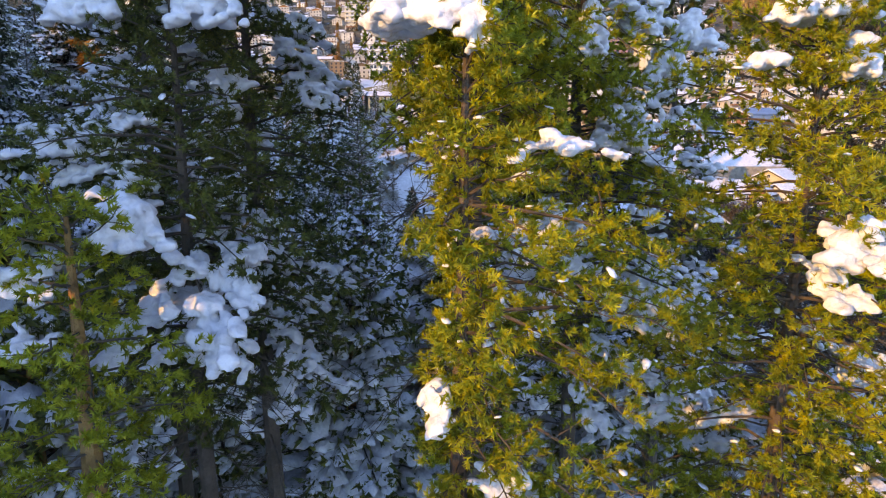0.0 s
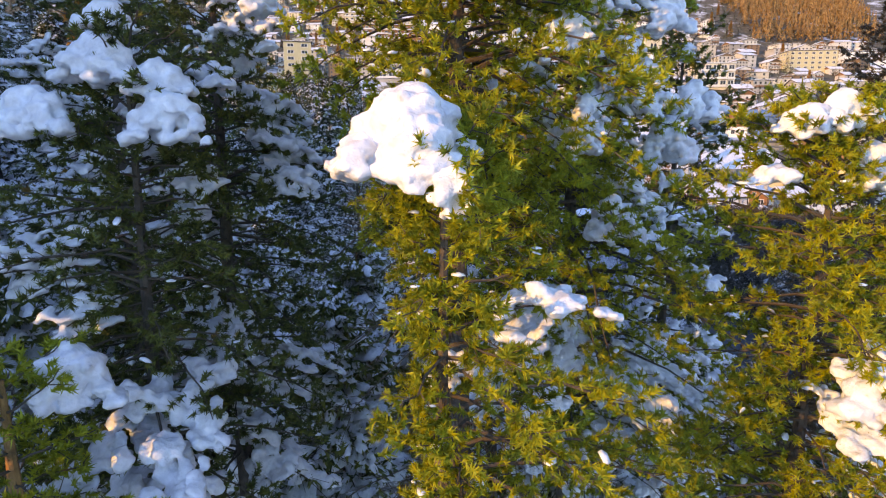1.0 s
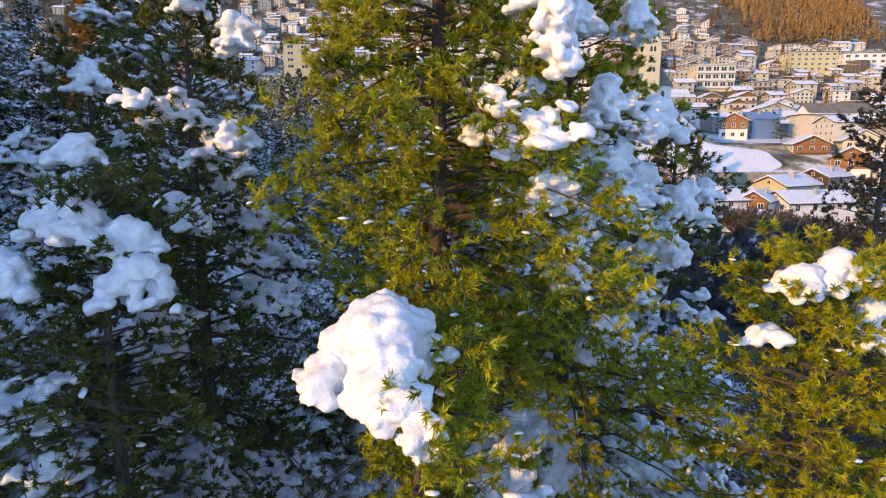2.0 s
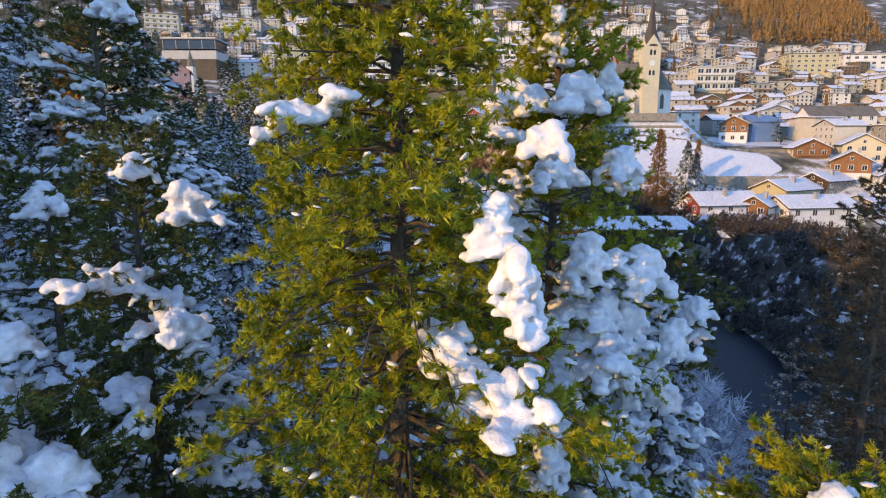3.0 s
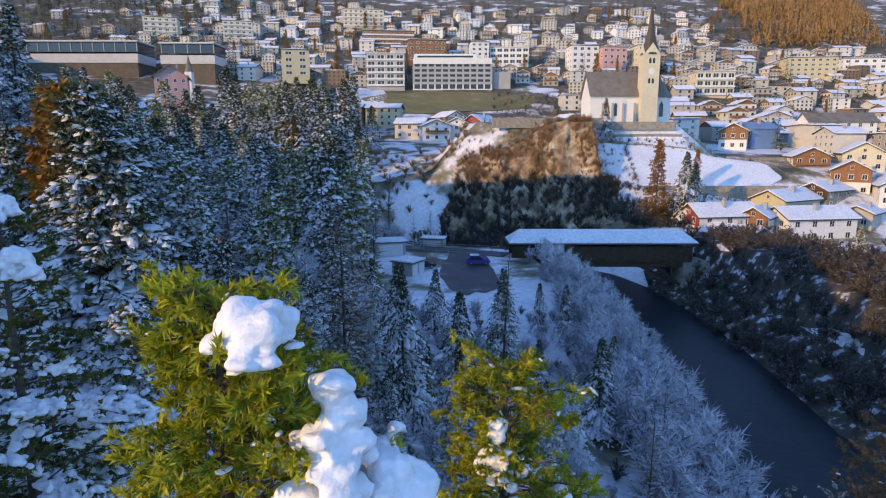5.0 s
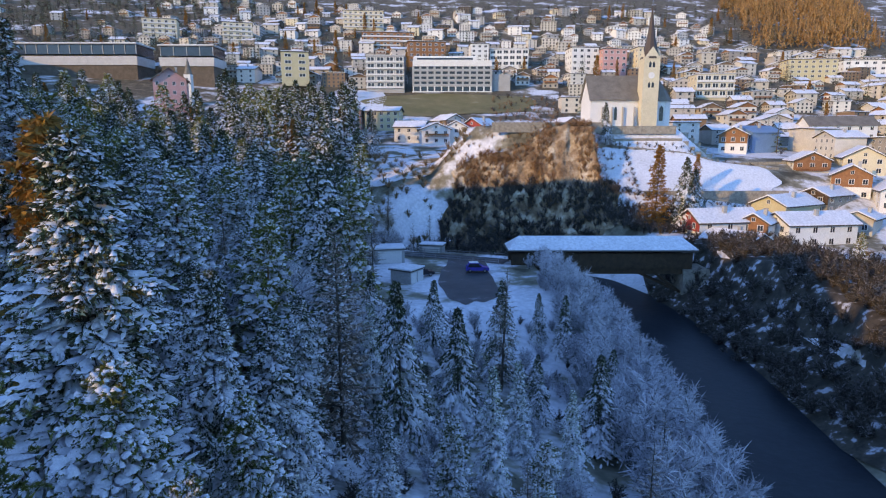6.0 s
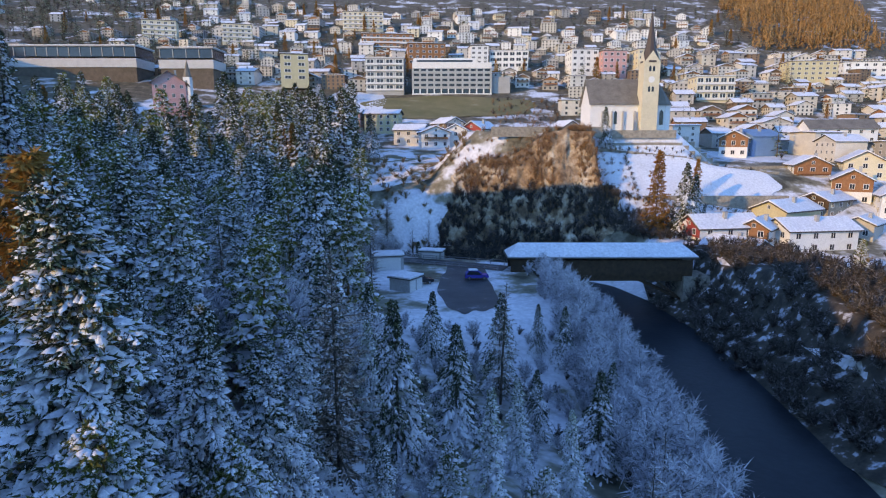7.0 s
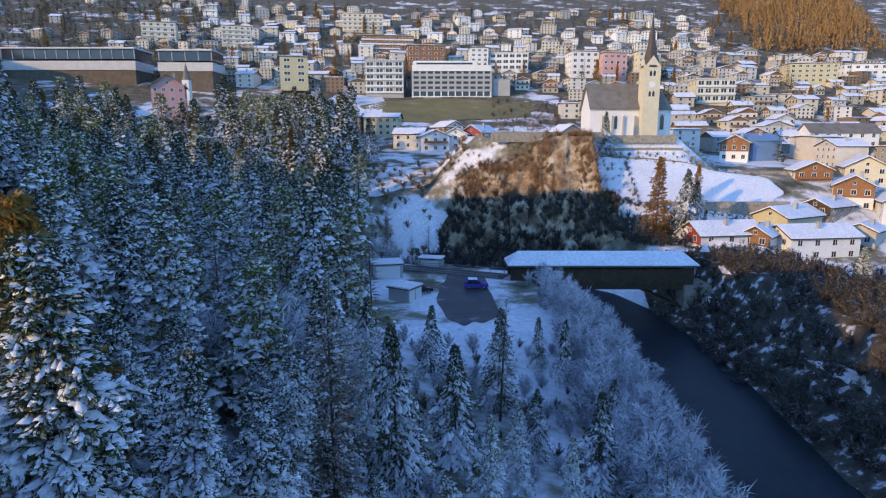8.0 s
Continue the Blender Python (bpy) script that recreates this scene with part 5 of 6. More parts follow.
FARGREEN = [conifer(95 + i, 13, 2.6, 30, 6, 0.05, M["spruce_dark"], 0.0, leaf=1.2, width=0.22, coarse=True) for i in range(2)]
FROST = [bush(100 + i, 7.0, 2.8, 18, 96, M["frost"], 0.05) for i in range(3)]
DARKB = [bush(110 + i, 4.2, 2.4, 16, 56, M["dark_bush"], 0.08) for i in range(3)]
TINY = [bush(130 + i, 4.5, 2.4, 10, 26, M["dark_bush"], 0.13) for i in range(2)]
RUST = [bush(140 + i, 3.5, 2.4, 10, 24, M["rust_bush"], 0.09) for i in range(3)]
BROWNB = [bush(120 + i, 3.5, 2.2, 16, 50, M["brown_bush"], 0.08) for i in range(3)]

# trees that stand out, by place and height of the tip
STANDING = []


def stand(name, kinds, spots, *rest, **kw):
    STANDING.extend((p[0], p[1]) for p in spots)
    plant(name, kinds, spots, *rest, tall=15.0, **kw)


stand("spruce", SLIM, [(6.5, 64.5, 18.2), (1.2, 49.4, 19.5), (12.8, 75.1, 13.9), (15.9, 72.8, 14.2), (14.1, 48.5, 15.1), (-3.5, 41.6, 23.9), (-8.7, 64, 19.5), (-1.5, 70, 17.0), (18.5, 60, 11.5), (9.2, 53, 13.5)],
      "slim dark spruce with snow on its drooping limbs", "spruce", "spruces of the wood", 1)
stand("spruce", WHITE, [(3.3, 36.5, 18.8), (9.8, 40, 15.6), (-6.3, 47, 20.5), (6.2, 45, 16.0)], "spruce wholly whitened with frost and snow", "spruce", "spruces of the wood", 5)
stand("larch", FINE, [(-6.6, 33, 29.1)], "tall bare brown larch with fine hanging twigs", "larch", "bare larches", 17)
stand("larch", FINE, [(6.6, 7.4, 26.4), (9.5, 11.5, 24.0)], "bare brown larch with fine hanging twigs", "larch", "bare larches", 19)
plant("larch", BROWN, [(6.4, 61, 0.95), (-15, 84, 0.85), (-18, 92, 0.9), (-12, 96, 0.8), (-20, 100, 0.95), (-22, 110, 1.0), (-16, 112, 0.9), (-19, 118, 0.95), (-24, 122, 1.0), (-28, 128, 1.05), (-15, 122, 0.9), (-21, 129, 1.0), (-30, 118, 1.0), (-26, 104, 0.95), (-13, 133, 0.8), (-8, 151, 0.85), (-4, 157, 0.8), (-15, 157, 0.9), (-18, 150, 0.95),
                       (13.5, 33.5, 0.55), (17, 40, 0.55), (-11, 76, 0.8), (4.5, 27, 0.45)],
      "bare brown larch dusted with frost", "larch", "bare larches", 2)
stand("spruce", NEAR, [(-11.1, 15.2, 34.5), (-8.2, 24.0, 26.4), (-10.2, 21.8, 28.9), (-9.1, 31.6, 25.2), (-15.4, 33.0, 27.0), (-11.8, 35.5, 23.2), (-14.2, 25, 29.5), (-17.5, 21.5, 33.5), (-3.4, 27, 20.5), (-19.5, 28, 32.5), (-23, 33, 34)],
      "tall snow-laden spruce on the wooded slope", "spruce", "spruces of the wood", 3)
stand("pine", NEARPINE, [(-19.6, 41.2, 32.0), (-8.9, 12.2, 28.6), (0.4, 29.4, 18.8), (5.4, 29.5, 17.2), (-7.2, 17.2, 25.6), (-12.2, 9.2, 28.2), (-5.8, 10.4, 26.6), (-22.9, 62.7, 29.5), (-35.3, 65.9, 36.1), (-25, 50, 32.5), (-30.5, 46, 36), (-37.5, 56, 37.5), (-16.5, 46, 27), (-27, 40, 35)],
      "bushy pine with snow along its limbs", "pine", "pines of the wood", 4)
# the last seven are unseen pines, added left of the camera to cast shade
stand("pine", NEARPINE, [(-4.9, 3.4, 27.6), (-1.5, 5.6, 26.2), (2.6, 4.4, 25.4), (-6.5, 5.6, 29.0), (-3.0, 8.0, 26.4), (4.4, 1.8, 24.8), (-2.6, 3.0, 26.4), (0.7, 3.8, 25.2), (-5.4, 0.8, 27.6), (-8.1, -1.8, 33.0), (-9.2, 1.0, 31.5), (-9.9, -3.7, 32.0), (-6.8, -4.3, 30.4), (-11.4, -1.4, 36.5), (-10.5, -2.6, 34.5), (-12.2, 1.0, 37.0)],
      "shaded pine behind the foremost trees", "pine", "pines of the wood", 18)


def in_wood(x, y):
    if y < 9 or y > 262 or x > -2 - 0.12 * y or x < -0.80 * y - 8:
        return False
    if x > -22 and y > 80:
        return False
    if y > 205 and -0.52 < x / y < -0.38:
        return False
    if -21 < x < -7 and 44 < y < 60:
        return False
    if y > 125 and x > -16 - 0.16 * (y - 125):
        return False
    return river_distance(x, y) > (6 if y < 120 else 3.5)


def clear(spots, gap):
    return [p for p in spots if min((p[0] - a) ** 2 + (p[1] - b) ** 2 for a, b in STANDING) > gap * gap]


near_w = clear(scatter(5, 64, in_wood, -60, 20, 20, 62, 5.0), 4.0)
mid_w = clear(scatter(6, 84, in_wood, -112, 20, 62, 125, 6.0), 4.5)
far_w = scatter(7, 170, in_wood, -215, -10, 125, 262, 7.6)
pick = lambda ps, m, rest: [p for i, p in enumerate(ps) if i % m in rest]
plant("spruce", MIDSPRUCE, pick(near_w, 6, (0, 1, 3)), "snow-laden spruce on the wooded slope", "spruce", "spruces of the wood", 6, 0.8, 1.15)
plant("pine", MIDPINE, pick(near_w, 6, (2, 4)), "pine with sun-brightened yellow-green crown and snow", "pine", "pines of the wood", 7, 0.85, 1.1)
plant("larch", BROWN, pick(near_w, 6, (5,)), "bare brown larch dusted with frost", "larch", "bare larches", 8, 0.7, 0.95)
plant("spruce", MIDSPRUCE, pick(mid_w, 10, (0, 2, 3, 5, 6, 8)), "snow-laden spruce on the wooded slope", "spruce", "spruces of the wood", 9, 1.0, 1.45)
plant("pine", MIDPINE, pick(mid_w, 10, (1, 4, 7)), "pine with sun-brightened yellow-green crown and snow", "pine", "pines of the wood", 10, 1.0, 1.35)
plant("larch", BROWN, pick(mid_w, 10, (9,)), "bare brown larch dusted with frost", "larch", "bare larches", 11, 0.8, 1.0)
thicket("spruce_wood", FARSPRUCE + FARPINE + FARSPRUCE[:2] + FARPINE[:1], pick(far_w, 12, range(11)), "dense snowy spruce wood on the far slope", "wood", 12, 0.9, 1.65)
plant("larch", GOLD, pick(far_w, 12, (11,)) + [(-15.4, 21.0, 1.2), (-42, 64, 1.05), (-166, 252, 1.2), (-158, 258, 1.0), (-55, 183, 1.25), (-45.3, 180, 1.12), (-102, 243, 0.8), (-93, 282, 0.8), (-131, 178, 1.05), (-30, 157, 0.6), (-100, 150, 1.1)], "golden autumn larch in the wood", "larch", "golden larches", 13, 0.7, 1.0)
# by the rock, the field and the church
plant("larch", GOLD, [(52.5, 143.5, 1.5), (69, 160, 0.8)], "slim orange larch at the field's edge", "larch", "golden larches", 14)
plant("spruce", SLIM, [(59.5, 143, 1.22), (62.5, 145, 1.0), (-24, 200, 1.05), (48.5, 177, 0.85), (-34, 204, 0.7), (107, 128, 0.8), (66, 147, 0.4), (-6, 137, 0.6), (-1, 153, 0.45), (12, 136, 0.5)], "tall dark spruce with traces of snow", "spruce", "spruces by the houses", 15)
plant("pine", MIDPINE[:1], [(87, 119, 0.66)], "bushy light pine on the river terrace", "pine", "pines of the wood", 16)

# frosted growth on the near bank and dark scrub on the far bank
near_bank = lambda x, y: 8.6 < river_distance(x, y) and min((x - a) ** 2 + (y - b) ** 2 for a, b in STANDING) > 6.0 and x < 38 and not (-12 < x < 16 and y > 80)
plant("birch", FROST, scatter(21, 150, lambda x, y: near_bank(x, y) and x > 14 + 0.04 * y, 10, 36, 30, 108, 1.6), "frost-covered leafless birch by the river", "birch", "frosted birches", 21, 0.65, 1.1)
plant("birch", FROST, scatter(38, 26, lambda x, y: True, -20, -8, 44, 60, 2.0), "tall frosted birch among the spruces", "birch", "frosted birches", 38, 1.15, 1.5)
thicket("frosted_scrub", FROST + DARKB[:1], scatter(22, 330, lambda x, y: near_bank(x, y) and y < 100, -20, 32, 18, 100, 1.5), "frosted scrub filling the wood's floor", "scrub", 22, 0.25, 0.5)
plant("bush", DARKB, scatter(23, 150, lambda x, y: river_distance(x, y) > 6.3 and x > 44 and not (76 < x and y > 94), 44, 80, 56, 122, 1.7), "leafless river bush dusted with snow", "bush", "river bushes", 23, 0.6, 1.15)
thicket("river_scrub", DARKB + TINY + TINY, scatter(24, 480, lambda x, y: river_distance(x, y) > 6.3 and x > 44 and not (80 < x and y > 96), 44, 108, 40, 128, 0.9), "dark leafless scrub on the river bank", "scrub", 24, 0.4, 0.9)
thicket("rock_scrub", DARKB + BROWNB[:1] + TINY, scatter(25, 170, lambda x, y: river_distance(x, y) > 4.5 and not (x < 20 and y < 148), -14, 62, 137, 158, 1.3), "leafless scrub on the shaded rock foot", "scrub", 25, 0.5, 1.0)
thicket("rusty_scrub", RUST, scatter(26, 150, lambda x, y: y > 171 or x > 38, 4, 52, 152, 180, 1.25), "rust-brown scrub on top of the rock", "scrub", 26, 0.3, 0.6)
plant("bush", BROWNB, scatter(30, 95, lambda x, y: river_distance(x, y) > 5, -28, 7, 141, 192, 1.4), "yellow-brown bush beside the rock", "bush", "garden bushes", 30, 0.5, 1.0)
plant("bush", BROWNB + DARKB, scatter(27, 45, lambda x, y: river_distance(x, y) > 6, 56, 110, 119, 131, 2.0), "brown leafless garden bush", "bush", "garden bushes", 27, 0.5, 0.9)
thicket("edge_scrub", FROST + DARKB, scatter(28, 90, lambda x, y: True, -80, -46, 205, 325, 2.6), "frosted scrub at the wood's edge", "scrub", 28, 0.7, 1.3)
thicket("yard_scrub", DARKB + FROST, scatter(29, 90, lambda x, y: river_distance(x, y) > 6 and not (-14 < x < 16 and y < 131), -28, 28, 108, 148, 1.6), "frosted scrub round the yard", "scrub", 29, 0.4, 0.8)
terrace = [(53 + 0.35 * math.sin(i * 1.7), 157.5 + i * 0.55) for i in range(28)] + [(46.5 + i * 0.75, 157.4 + 0.5 * math.sin(i * 2.3)) for i in range(62)] + [(47 + i * 0.8, 175.5 + 1.6 * math.sin(i * 1.9)) for i in range(60)]
thicket("hedge", TINY + BROWNB[:1], terrace, "low brown hedge round the snowy field", "hedge", 37, 0.16, 0.42)
thicket("slope_scrub", RUST + TINY[:1], scatter(39, 130, lambda x, y: True, 24, 58, 264, 320, 2.0), "brown scrub on the slope under the church", "scrub", 39, 0.35, 0.8)
# scrub rooted on the rock itself
rr = random.Random(4)
rock = np.array(ROCK)
ledge = [tuple(q) for q in rock[rock[:, 2] > ground_z(rock[:, 0], rock[:, 1]) - 0.3]]
low = rr.sample([q for q in ledge if q[2] < 22], 800)
high = rr.sample([q for q in ledge if q[2] >= 20 and noise.noise(Vector((q[0] * 0.13, q[1] * 0.1, 1.0))) > -0.2], 520)
thicket("cliff_scrub", DARKB[:1] + TINY, low, "leafless dark scrub clinging to the rock", "scrub", 35, 0.4, 0.8)
thicket("cliff_top_scrub", RUST, high, "rust-brown scrub clinging to the sunny rock", "scrub", 36, 0.3, 0.75)
# trees between the houses
TAK = np.array(TAKEN)
free = lambda x, y: abs(x) < 0.82 * y and np.min((TAK[:, 0] - x) ** 2 + (TAK[:, 1] - y) ** 2) > 42
plant("larch", GOLD, scatter(31, 55, lambda x, y: free(x, y) and (x > 60 or y > 345), -330, 330, 215, 620, 9), "golden larch between the houses", "larch", "golden larches", 31, 0.5, 1.1)
plant("spruce", FARGREEN, scatter(32, 110, lambda x, y: free(x, y) and (x > 80 or y > 360), -360, 360, 215, 430, 6), "dark spruce between the houses", "spruce", "spruces of the town", 32, 0.5, 1.0)
thicket("town_trees", FARGREEN + TINY + FARGREEN[:1] + TINY[:1], scatter(33, 900, lambda x, y: free(x, y) and (x > 60 or y > 352), -400, 400, 200, 680, 3), "bare and evergreen trees between far houses", "trees", 33, 0.6, 1.25)
thicket("edge_wood", FARGREEN + TINY[:1], scatter(34, 400, lambda x, y: x < -0.30 * y and free(x, y), -480, -120, 352, 660, 4), "dark trees at the town's edge", "wood", 34, 0.9, 1.4)


def larch_hill():
    """The golden larch wood on the far hill, too dense to count."""
    rs = np.random.RandomState(77)
    tr = []
    for _ in range(4600):
        x, y = rs.uniform(250, 620), rs.uniform(500, 900)
        if x < 276 + 0.25 * (y - 560) + 8 * math.sin(y * 0.11) or x > 391 + (y - 560) * 0.5 or abs(x) > 0.85 * y:
            continue
        z, h, r = gz(x, y), rs.uniform(11, 19), rs.uniform(2.0, 3.4)
        m = 26
        t = rs.rand(m) ** 0.8
        az = rs.uniform(0, 6.283, m)
        rad = r * (1 - t) + 0.15
        b = np.stack([x + np.cos(az) * rad * 0.2, y + np.sin(az) * rad * 0.2, z + h * (0.12 + 0.86 * t)], 1)
        tip = np.stack([x + np.cos(az) * rad, y + np.sin(az) * rad, z + h * (0.08 + 0.86 * t)], 1)
        w = np.stack([-np.sin(az), np.cos(az), rs.uniform(-0.6, 0.6, m)], 1) * (0.22 * rad + 0.2)[:, None]
        tr.append(np.stack([b + [0, 0, 1.6], tip + w, tip - w], 1))
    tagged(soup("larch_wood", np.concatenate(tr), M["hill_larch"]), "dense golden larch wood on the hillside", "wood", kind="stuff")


larch_hill()

# ---------------------------------------------------------------- the pines that the camera rises past


CLUMP = bpy.data.textures.new("clump", 'CLOUDS')
CLUMP.noise_scale, CLUMP.noise_depth = 0.07, 3


def snow_body(name, c, along, half, root, rs, label):
    """Rounded lumps grown together into one soft body of snow."""
    v, f = lumps(c, along, half, rs, ICO1, 0.12)
    ob = soup(name, v, M["snow"], root, label, smooth=True, share=f)
    grow = ob.modifiers.new("grow", 'REMESH')
    grow.mode, grow.voxel_size, grow.use_smooth_shade = 'VOXEL', 0.015, True
    rise = ob.modifiers.new("rise", 'DISPLACE')
    rise.texture, rise.strength, rise.mid_level = CLUMP, 0.06, 0.5
    soft = ob.modifiers.new("soft", 'SMOOTH')
    soft.factor, soft.iterations = 0.5, 1
    return ob


def near_pine(x, y, top, length, reach, seed, n, label, pads=(), snow=0.35, round_top=0.2, dense=1.0, bias=(0, 0), bark="bark", needle="pine", trunk=0.075, size=1.0, flecks=0.03,
              form=0.6, lean=(0, 0), bare=0, drape=1.0, kind="pine"):
    """A pine top seen close: limbs with side twigs, each twig ending in brushes of needles; snow drapes over the limbs.
    reach: the longest limbs; lean: the side to which they are longer; bare: dead limbs under the crown;
    pads: heavy snow loads as x, y, z of the middle and half lengths."""
    rs = np.random.RandomState(seed)
    g = gz(x, y)
    root = empty(kind, x, y, g)
    H = top - g
    zb = H - length
    t = (np.arange(n) + rs.uniform(0, 1, n)) / n
    az = np.arange(n) * 2.39996 + rs.uniform(-0.6, 0.6, n)
    z0 = zb + length * t
    out = np.stack([np.cos(az), np.sin(az), np.zeros(n)], 1)
    side = np.stack([-out[:, 1], out[:, 0], np.zeros(n)], 1)
    L = ((reach - round_top) * (1 - t) ** form * (0.6 + 0.4 * np.minimum(1, t / 0.2)) + round_top) * rs.uniform(0.5, 1.2, n)
    a1, a2 = rs.uniform(0, 6.283, 2)
    L *= (1 + 0.2 * np.sin(az + t * 9 + a1) + 0.15 * np.sin(2 * az - t * 15 + a2)) * np.maximum(0.3, 1 + out[:, 0] * lean[0] + out[:, 1] * lean[1])
    K = 6
    s = np.linspace(0, 1, K)
    p = out[:, None] * (L[:, None] * s)[..., None]
    up = 0.10 + 0.5 * t ** 3 + rs.uniform(-0.2, 0.25, n)
    p[..., 2] += z0[:, None] + L[:, None] * up[:, None] * s - 0.45 * L[:, None] * s ** 2 * (1 - t[:, None] ** 2)
    p += rs.normal(size=p.shape) * 0.012
    p[:, 0, :2] = 0
    twig, cs, ds = [], [], []
    ph1, ph2 = rs.uniform(0, 6.283, 2)
    patch = np.sin(az + z0 * 2.3 + ph1) + np.sin(2 * az - z0 * 3.7 + ph2) + rs.normal(size=n) * 0.35
    loaded = (t < 0.84) & (patch > np.quantile(patch, 1 - snow) - 1.2 * (out[:, 0] * bias[0] + out[:, 1] * bias[1]))
    pc, pa, ph = [], [], []
    for i in range(n):
        twig.append(tube(p[i], 0.005 + 0.008 * L[i], 0.003, 4))
        m = max(4, int((4 + L[i] * 12) * dense))
        ss = 0.12 + 0.88 * rs.uniform(0, 1, m) ** 0.6
        ix = np.minimum((ss * (K - 1)).astype(int), K - 2)
        fr = (ss * (K - 1) - ix)[:, None]
        b = p[i, ix] * (1 - fr) + p[i, ix + 1] * fr
        sg = rs.choice([-1.0, 1.0], (m, 1))
        d = unit(side[i] * sg * rs.uniform(0.1, 1.0, (m, 1)) + out[i] * rs.uniform(0.2, 1.0, (m, 1)) + np.array([0, 0, 1.0]) * rs.uniform(-0.45, 0.65, (m, 1)))
        ln = rs.uniform(0.07, 0.22, (m, 1)) * (0.6 + 0.35 * L[i]) * size
        e = b + d * ln
        for j in range(0, m, 2):
            twig.append(tube([b[j], e[j]], 0.0035, 0.002, 3))
        for k in (0.72, 1.05):
            cs.append(b + (e - b) * k + rs.normal(size=(m, 3)) * 0.014)
            ds.append(unit(d + np.array([0, 0, 0.25]) + rs.normal(size=(m, 3)) * 0.4))
        if loaded[i]:
            # a broken cover of small pads over the limb's fan of twigs
            o2 = np.concatenate([b[ss > 0.35], (b + e)[ss > 0.35] / 2, e[ss > 0.25]])
            o2 = o2[rs.rand(len(o2)) < 0.85]
            r = rs.uniform(0.5, 1.1, (len(o2), 1)) * (0.8 + 0.3 * min(L[i], 1.2)) * drape
            pc.append(o2 + np.array([0, 0, 0.035]))
            pa.append(np.tile(p[i, 5] - p[i, 3], (len(o2), 1)) + rs.normal(size=(len(o2), 3)) * 0.08)
            ph.append(np.concatenate([0.085 * r + 0.012, 0.052 * r + 0.012, 0.032 * r + 0.010], 1))
    for i in range(bare):
        a, zz, ll = rs.uniform(0, 6.283), zb - rs.uniform(-0.3, 1.6), reach * rs.uniform(0.3, 0.9)
        o = np.array([math.cos(a), math.sin(a), 0])
        way = np.stack([o * ll * k + np.array([0, 0, zz - 0.5 * ll * k ** 2]) + rs.normal(size=3) * 0.015 * k for k in (0, 0.35, 0.7, 1.0)])
        twig.append(tube(way, 0.008, 0.003, 4))
        for j in range(10):
            k = rs.uniform(0.3, 1.0)
            b = o * ll * k + np.array([0, 0, zz - 0.5 * ll * k ** 2])
            twig.append(tube([b, b + unit(o + rs.normal(size=3) * 0.7) * rs.uniform(0.08, 0.25)], 0.003, 0.002, 3))
    c, d = np.concatenate(cs + [np.array([[0, 0, H]])]), np.concatenate(ds + [np.array([[0, 0, 1.0]])])
    blades = 26
    nb = len(c)
    bd = unit(d[:, None] * 0.85 + unit(rs.normal(size=(nb, blades, 3))) * 0.95)
    ln = rs.uniform(0.028, 0.050, (nb, blades, 1)) * size
    w = unit(np.cross(bd, rs.normal(size=(nb, blades, 3)))) * 0.0058 * size
    q = c[:, None] - d[:, None] * rs.uniform(0, 0.05, (nb, blades, 1))
    tagged(soup("foliage", np.stack([q - w, q + bd * ln, q + w], 2).reshape(-1, 3, 3), M[needle], root), kind="stuff")
    soup("trunk", tube([(0, 0, -0.5), (0.05, 0.03, H * 0.5), (-0.03, 0.02, H * 0.8), (0, 0, H - 0.05)], trunk * 1.8, 0.012, 8), M[bark], root, smooth=True)
    tagged(soup("limbwork", np.concatenate(twig), M["bark"], root), kind="stuff")
    fl = np.where(rs.rand(nb) < flecks)[0]
    if len(fl):
        rr = rs.uniform(0.010, 0.026, (len(fl), 1)) * size
        v, f = lumps(c[fl] + np.array([0, 0, 0.02]), rs.normal(size=(len(fl), 3)) * [1, 1, 0.4], rr * np.array([[1.7, 1.0, 0.55]]), rs, ICO1, 0.2)
        tagged(soup("loose_snow", v, M["snow"], root, "scraps of snow on the needles", smooth=True, share=f), kind="stuff")
    if pc and snow > 0:
        tagged(snow_body("snow_cover", np.concatenate(pc), np.concatenate(pa), np.concatenate(ph), root, rs, "snow draped along the limbs"), kind="stuff")
    for (px, py, pz, a, b, h) in pads:
        m = int(18 + 160 * a * b / 0.09)
        rho, th = np.sqrt(rs.uniform(0, 1, m)), rs.uniform(0, 6.283, m)
        lobe = 0.72 + 0.38 * np.sin(3 * th + a * 40) + 0.12 * np.sin(7 * th + b * 60)
        off = np.stack([a * rho * np.cos(th) * lobe, b * rho * np.sin(th) * lobe, -1.15 * h * rho ** 1.6 + rs.normal(size=m) * 0.012], 1)
        r = rs.uniform(0.24, 0.42, (m, 1)) * min(a, b) * (1.1 - 0.45 * rho[:, None])
        snow_body("snow_load", np.array([px - x, py - y, pz - g]) + off, rs.normal(size=(m, 3)) * [1, 1, 0.2], np.concatenate([r * 1.15, r * 1.05, r * 0.8], 1) + 0.012, root, rs, "heavy rounded load of snow")
    return tagged(root, label, kind, kind + " trees beside the rising camera")


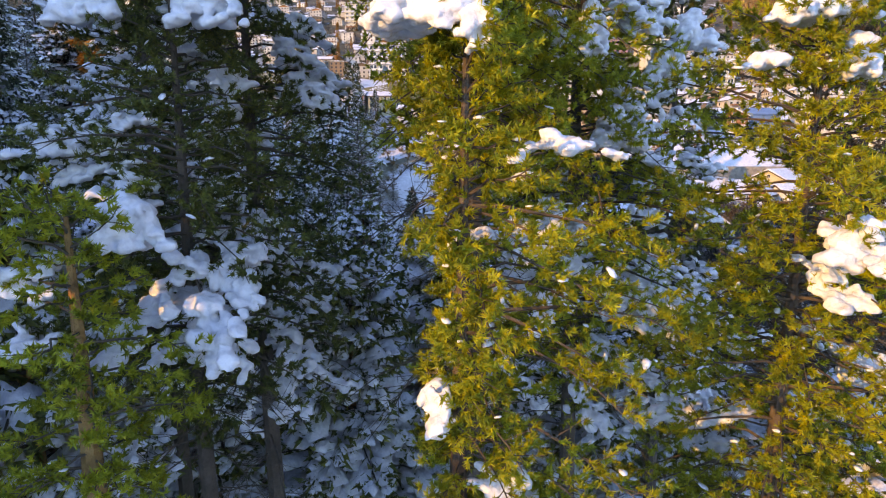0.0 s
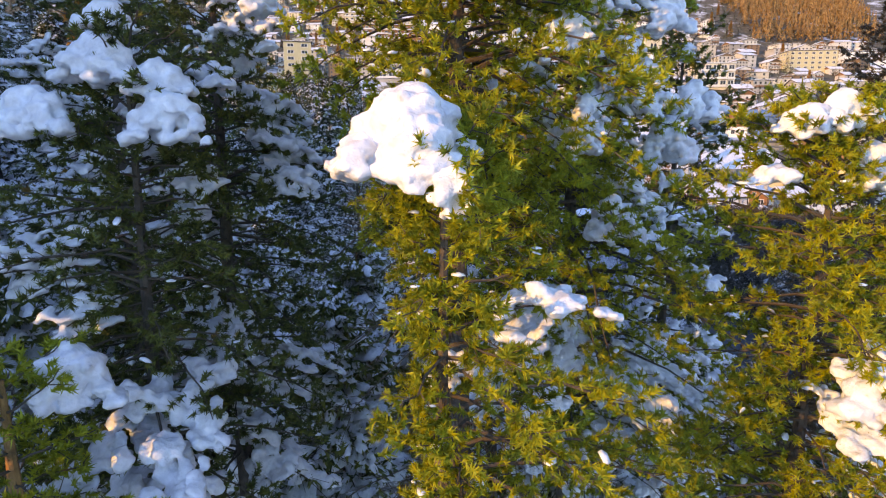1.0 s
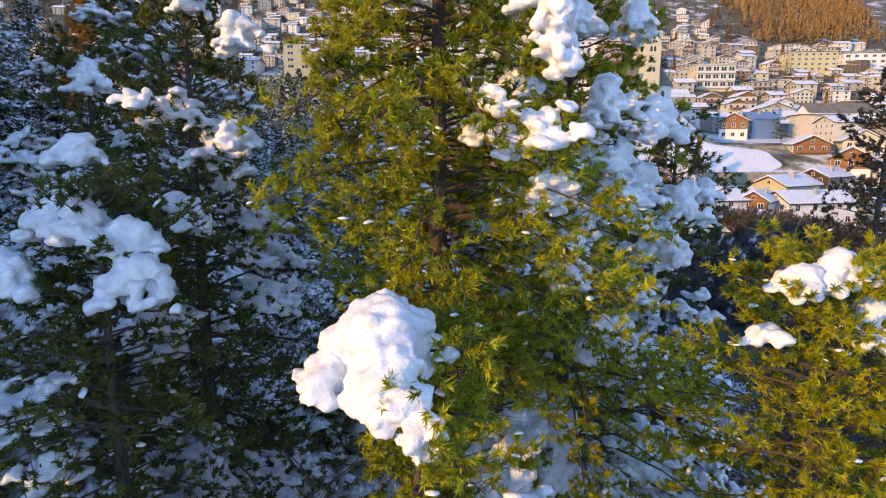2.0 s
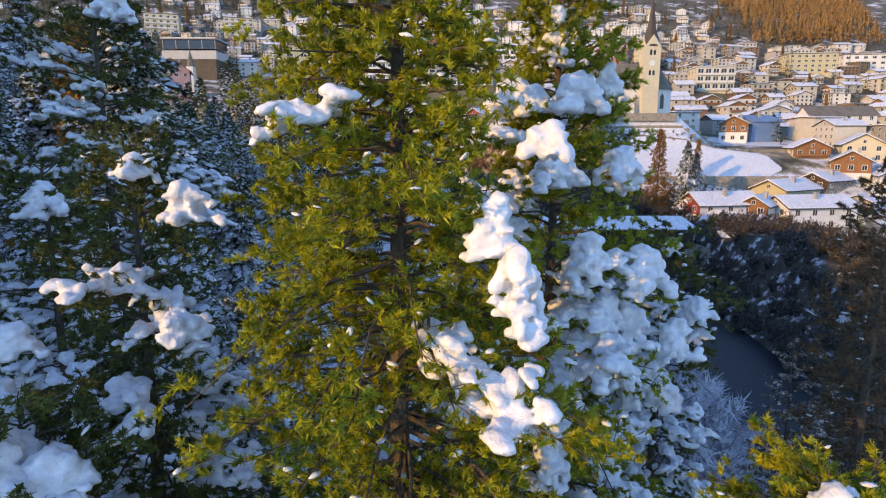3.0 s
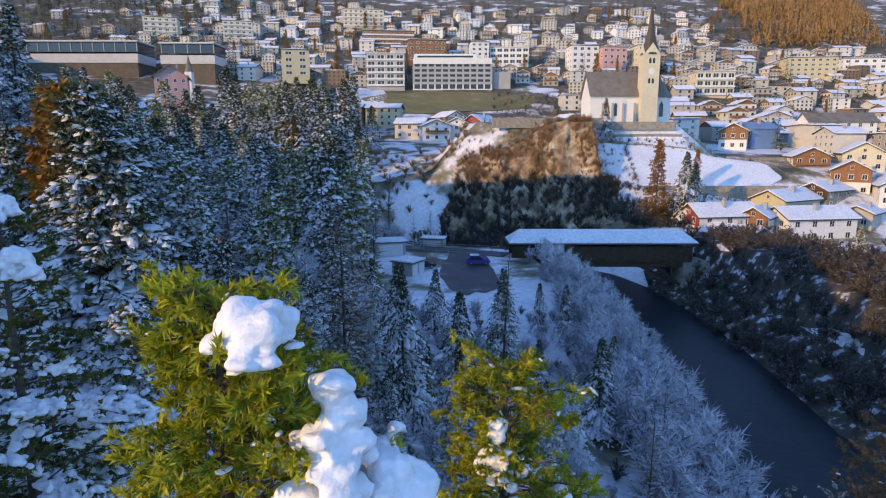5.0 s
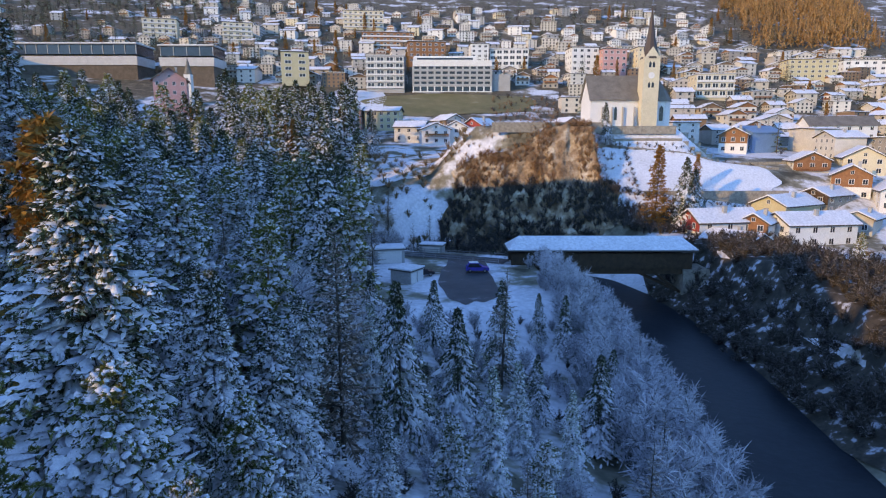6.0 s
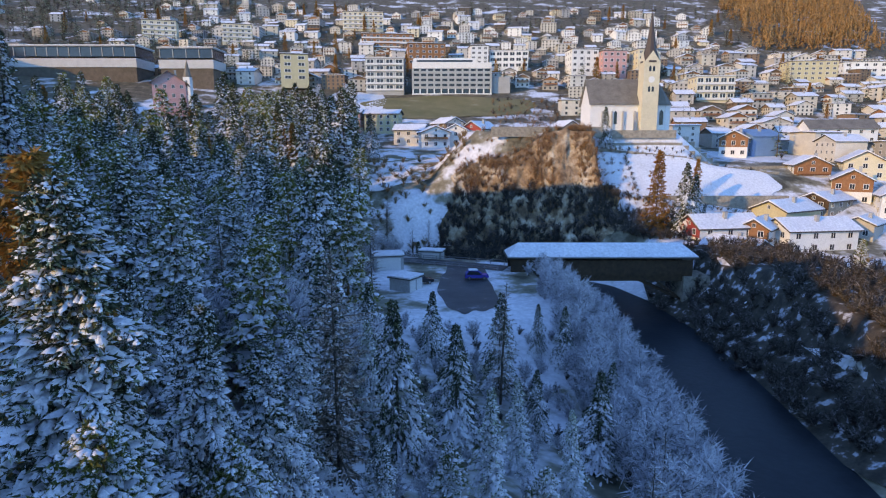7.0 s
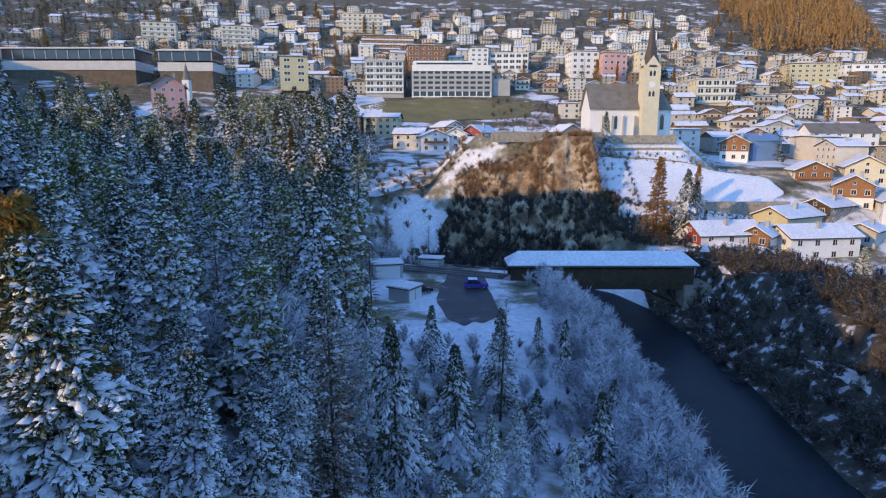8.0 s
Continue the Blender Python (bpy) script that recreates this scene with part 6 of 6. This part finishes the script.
near_pine(-1.27, -1.9, 28.5, 2.9, 0.62, 201, 120, "young pine with a thick cap of snow", snow=0.06, dense=1.4, lean=(0.75, -0.1), form=0.35, bare=14,
          pads=[(-1.42, -2.0, 28.60, 0.30, 0.27, 0.27), (-1.25, -2.3, 28.34, 0.09, 0.09, 0.16), (-1.62, -2.05, 28.44, 0.16, 0.15, 0.12), (-1.40, -1.88, 28.64, 0.12, 0.11, 0.12)])
near_pine(-1.17, -0.78, 32.45, 4.6, 1.12, 202, 340, "tall yellow-green pine with snow on one side", snow=0.03, bias=(0.2, 0.0), dense=1.25, round_top=0.13, form=0.78, bare=46, flecks=0.03,
          pads=[(-0.97, -1.05, 32.50, 0.13, 0.11, 0.09), (-0.78, -0.98, 32.26, 0.16, 0.13, 0.42), (-0.86, -1.0, 31.93, 0.13, 0.11, 0.10), (-0.64, -0.86, 31.95, 0.17, 0.12, 0.11), (-1.28, -1.25, 31.58, 0.06, 0.05, 0.04),
                (-0.74, -1.36, 30.16, 0.12, 0.11, 0.22), (-0.66, -1.50, 29.95, 0.14, 0.12, 0.30), (-0.56, -0.97, 29.2, 0.20, 0.12, 0.26), (-0.5, -1.2, 30.45, 0.12, 0.1, 0.12), (-0.35, -0.6, 28.7, 0.16, 0.14, 0.3)])
near_pine(-0.07, 0.85, 31.58, 6.0, 1.5, 203, 320, "pine heavily laden with snow", snow=0.18, flecks=0.03, bias=(0.25, -0.25), dense=1.3, round_top=0.2, form=0.85, drape=1.1, bare=20,
          pads=[(-0.14, 0.65, 31.30, 0.12, 0.11, 0.34), (-0.42, 0.62, 30.80, 0.24, 0.18, 0.18), (-0.05, 0.42, 30.82, 0.2, 0.18, 0.2), (0.22, 0.6, 30.9, 0.12, 0.12, 0.18), (-0.2, 0.3, 30.3, 0.2, 0.15, 0.2), (0.3, 0.4, 30.3, 0.18, 0.16, 0.22),
                (0.03, 0.15, 29.75, 0.2, 0.16, 0.3), (0.48, 0.7, 29.1, 0.22, 0.18, 0.3), (0.92, 0.8, 28.92, 0.2, 0.16, 0.26), (0.7, 0.72, 28.6, 0.24, 0.18, 0.3), (0.0, -0.1, 28.0, 0.22, 0.18, 0.26), (0.5, 0.4, 29.6, 0.2, 0.18, 0.26)])
near_pine(-3.0, 0.1, 30.35, 4.6, 1.1, 204, 190, "snow-laden pine among the others", snow=0.24, flecks=0.03, bias=(0.3, -0.2), needle="pine_shade", form=0.7, bare=16,
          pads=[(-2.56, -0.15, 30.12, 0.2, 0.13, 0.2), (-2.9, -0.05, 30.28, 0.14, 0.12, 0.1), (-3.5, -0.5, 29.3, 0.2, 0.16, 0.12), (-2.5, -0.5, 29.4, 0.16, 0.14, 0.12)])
near_pine(-3.15, -0.95, 29.0, 3.0, 0.95, 205, 130, "pine in shade-darkened colour with broad snow loads", snow=0.2, flecks=0.03, needle="pine_shade", form=0.5, bare=14,
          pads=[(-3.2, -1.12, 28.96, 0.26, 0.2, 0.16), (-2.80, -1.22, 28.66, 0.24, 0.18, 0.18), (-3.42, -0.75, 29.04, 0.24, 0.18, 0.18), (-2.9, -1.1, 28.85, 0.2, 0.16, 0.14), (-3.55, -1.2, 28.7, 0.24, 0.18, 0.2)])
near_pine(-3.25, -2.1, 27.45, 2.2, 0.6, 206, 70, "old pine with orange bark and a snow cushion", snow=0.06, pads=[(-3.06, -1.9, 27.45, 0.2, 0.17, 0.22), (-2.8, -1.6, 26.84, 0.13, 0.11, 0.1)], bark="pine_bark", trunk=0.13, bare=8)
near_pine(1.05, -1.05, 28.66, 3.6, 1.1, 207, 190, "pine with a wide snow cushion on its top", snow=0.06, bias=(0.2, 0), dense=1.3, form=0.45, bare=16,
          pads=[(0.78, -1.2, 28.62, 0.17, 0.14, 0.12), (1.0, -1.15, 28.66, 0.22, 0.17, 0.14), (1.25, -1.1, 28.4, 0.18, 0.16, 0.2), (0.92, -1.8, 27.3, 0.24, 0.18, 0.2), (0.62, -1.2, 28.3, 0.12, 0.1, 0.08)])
near_pine(1.3, 2.0, 29.5, 5.0, 0.9, 210, 130, "slim shade-darkened pine with snow beside the slope", snow=0.42, flecks=0.03, bias=(0, -0.4), needle="pine_shade", dense=0.9, size=1.15, pads=[(1.3, 1.9, 29.45, 0.12, 0.1, 0.14), (1.45, 1.6, 28.9, 0.18, 0.14, 0.16)])
near_pine(-4.6, 1.6, 30.2, 5.5, 1.3, 208, 140, "snow-laden pine on the slope", snow=0.45, flecks=0.03, needle="pine_shade", dense=0.9, size=1.2, pads=[(-4.45, 1.35, 29.98, 0.22, 0.18, 0.2)])
near_pine(-5.0, 3.4, 32.5, 7.0, 1.5, 211, 170, "pine with broad snow on its shoulders", snow=0.42, flecks=0.03, needle="pine_shade", dense=0.8, size=1.3, pads=[(-4.85, 3.1, 32.45, 0.28, 0.2, 0.2), (-4.5, 2.9, 31.9, 0.22, 0.2, 0.2)])
near_pine(-0.6, 2.9, 28.6, 5.0, 1.0, 209, 110, "shaded pine between the snow-laden ones", snow=0.3, flecks=0.03, needle="pine_shade", dense=0.8, size=1.2)
near_pine(4.5, 3.3, 30.2, 7.0, 1.7, 212, 170, "bare brown larch with fine hanging twigs", snow=0.0, flecks=0.02, needle="rust_larch", dense=0.8, size=1.35, form=0.9, round_top=0.12, kind="larch")
near_pine(6.2, 5.2, 28.6, 7.0, 1.9, 213, 150, "bare brown larch with fine hanging twigs", snow=0.0, flecks=0.02, needle="rust_larch", dense=0.7, size=1.5, form=0.9, kind="larch")
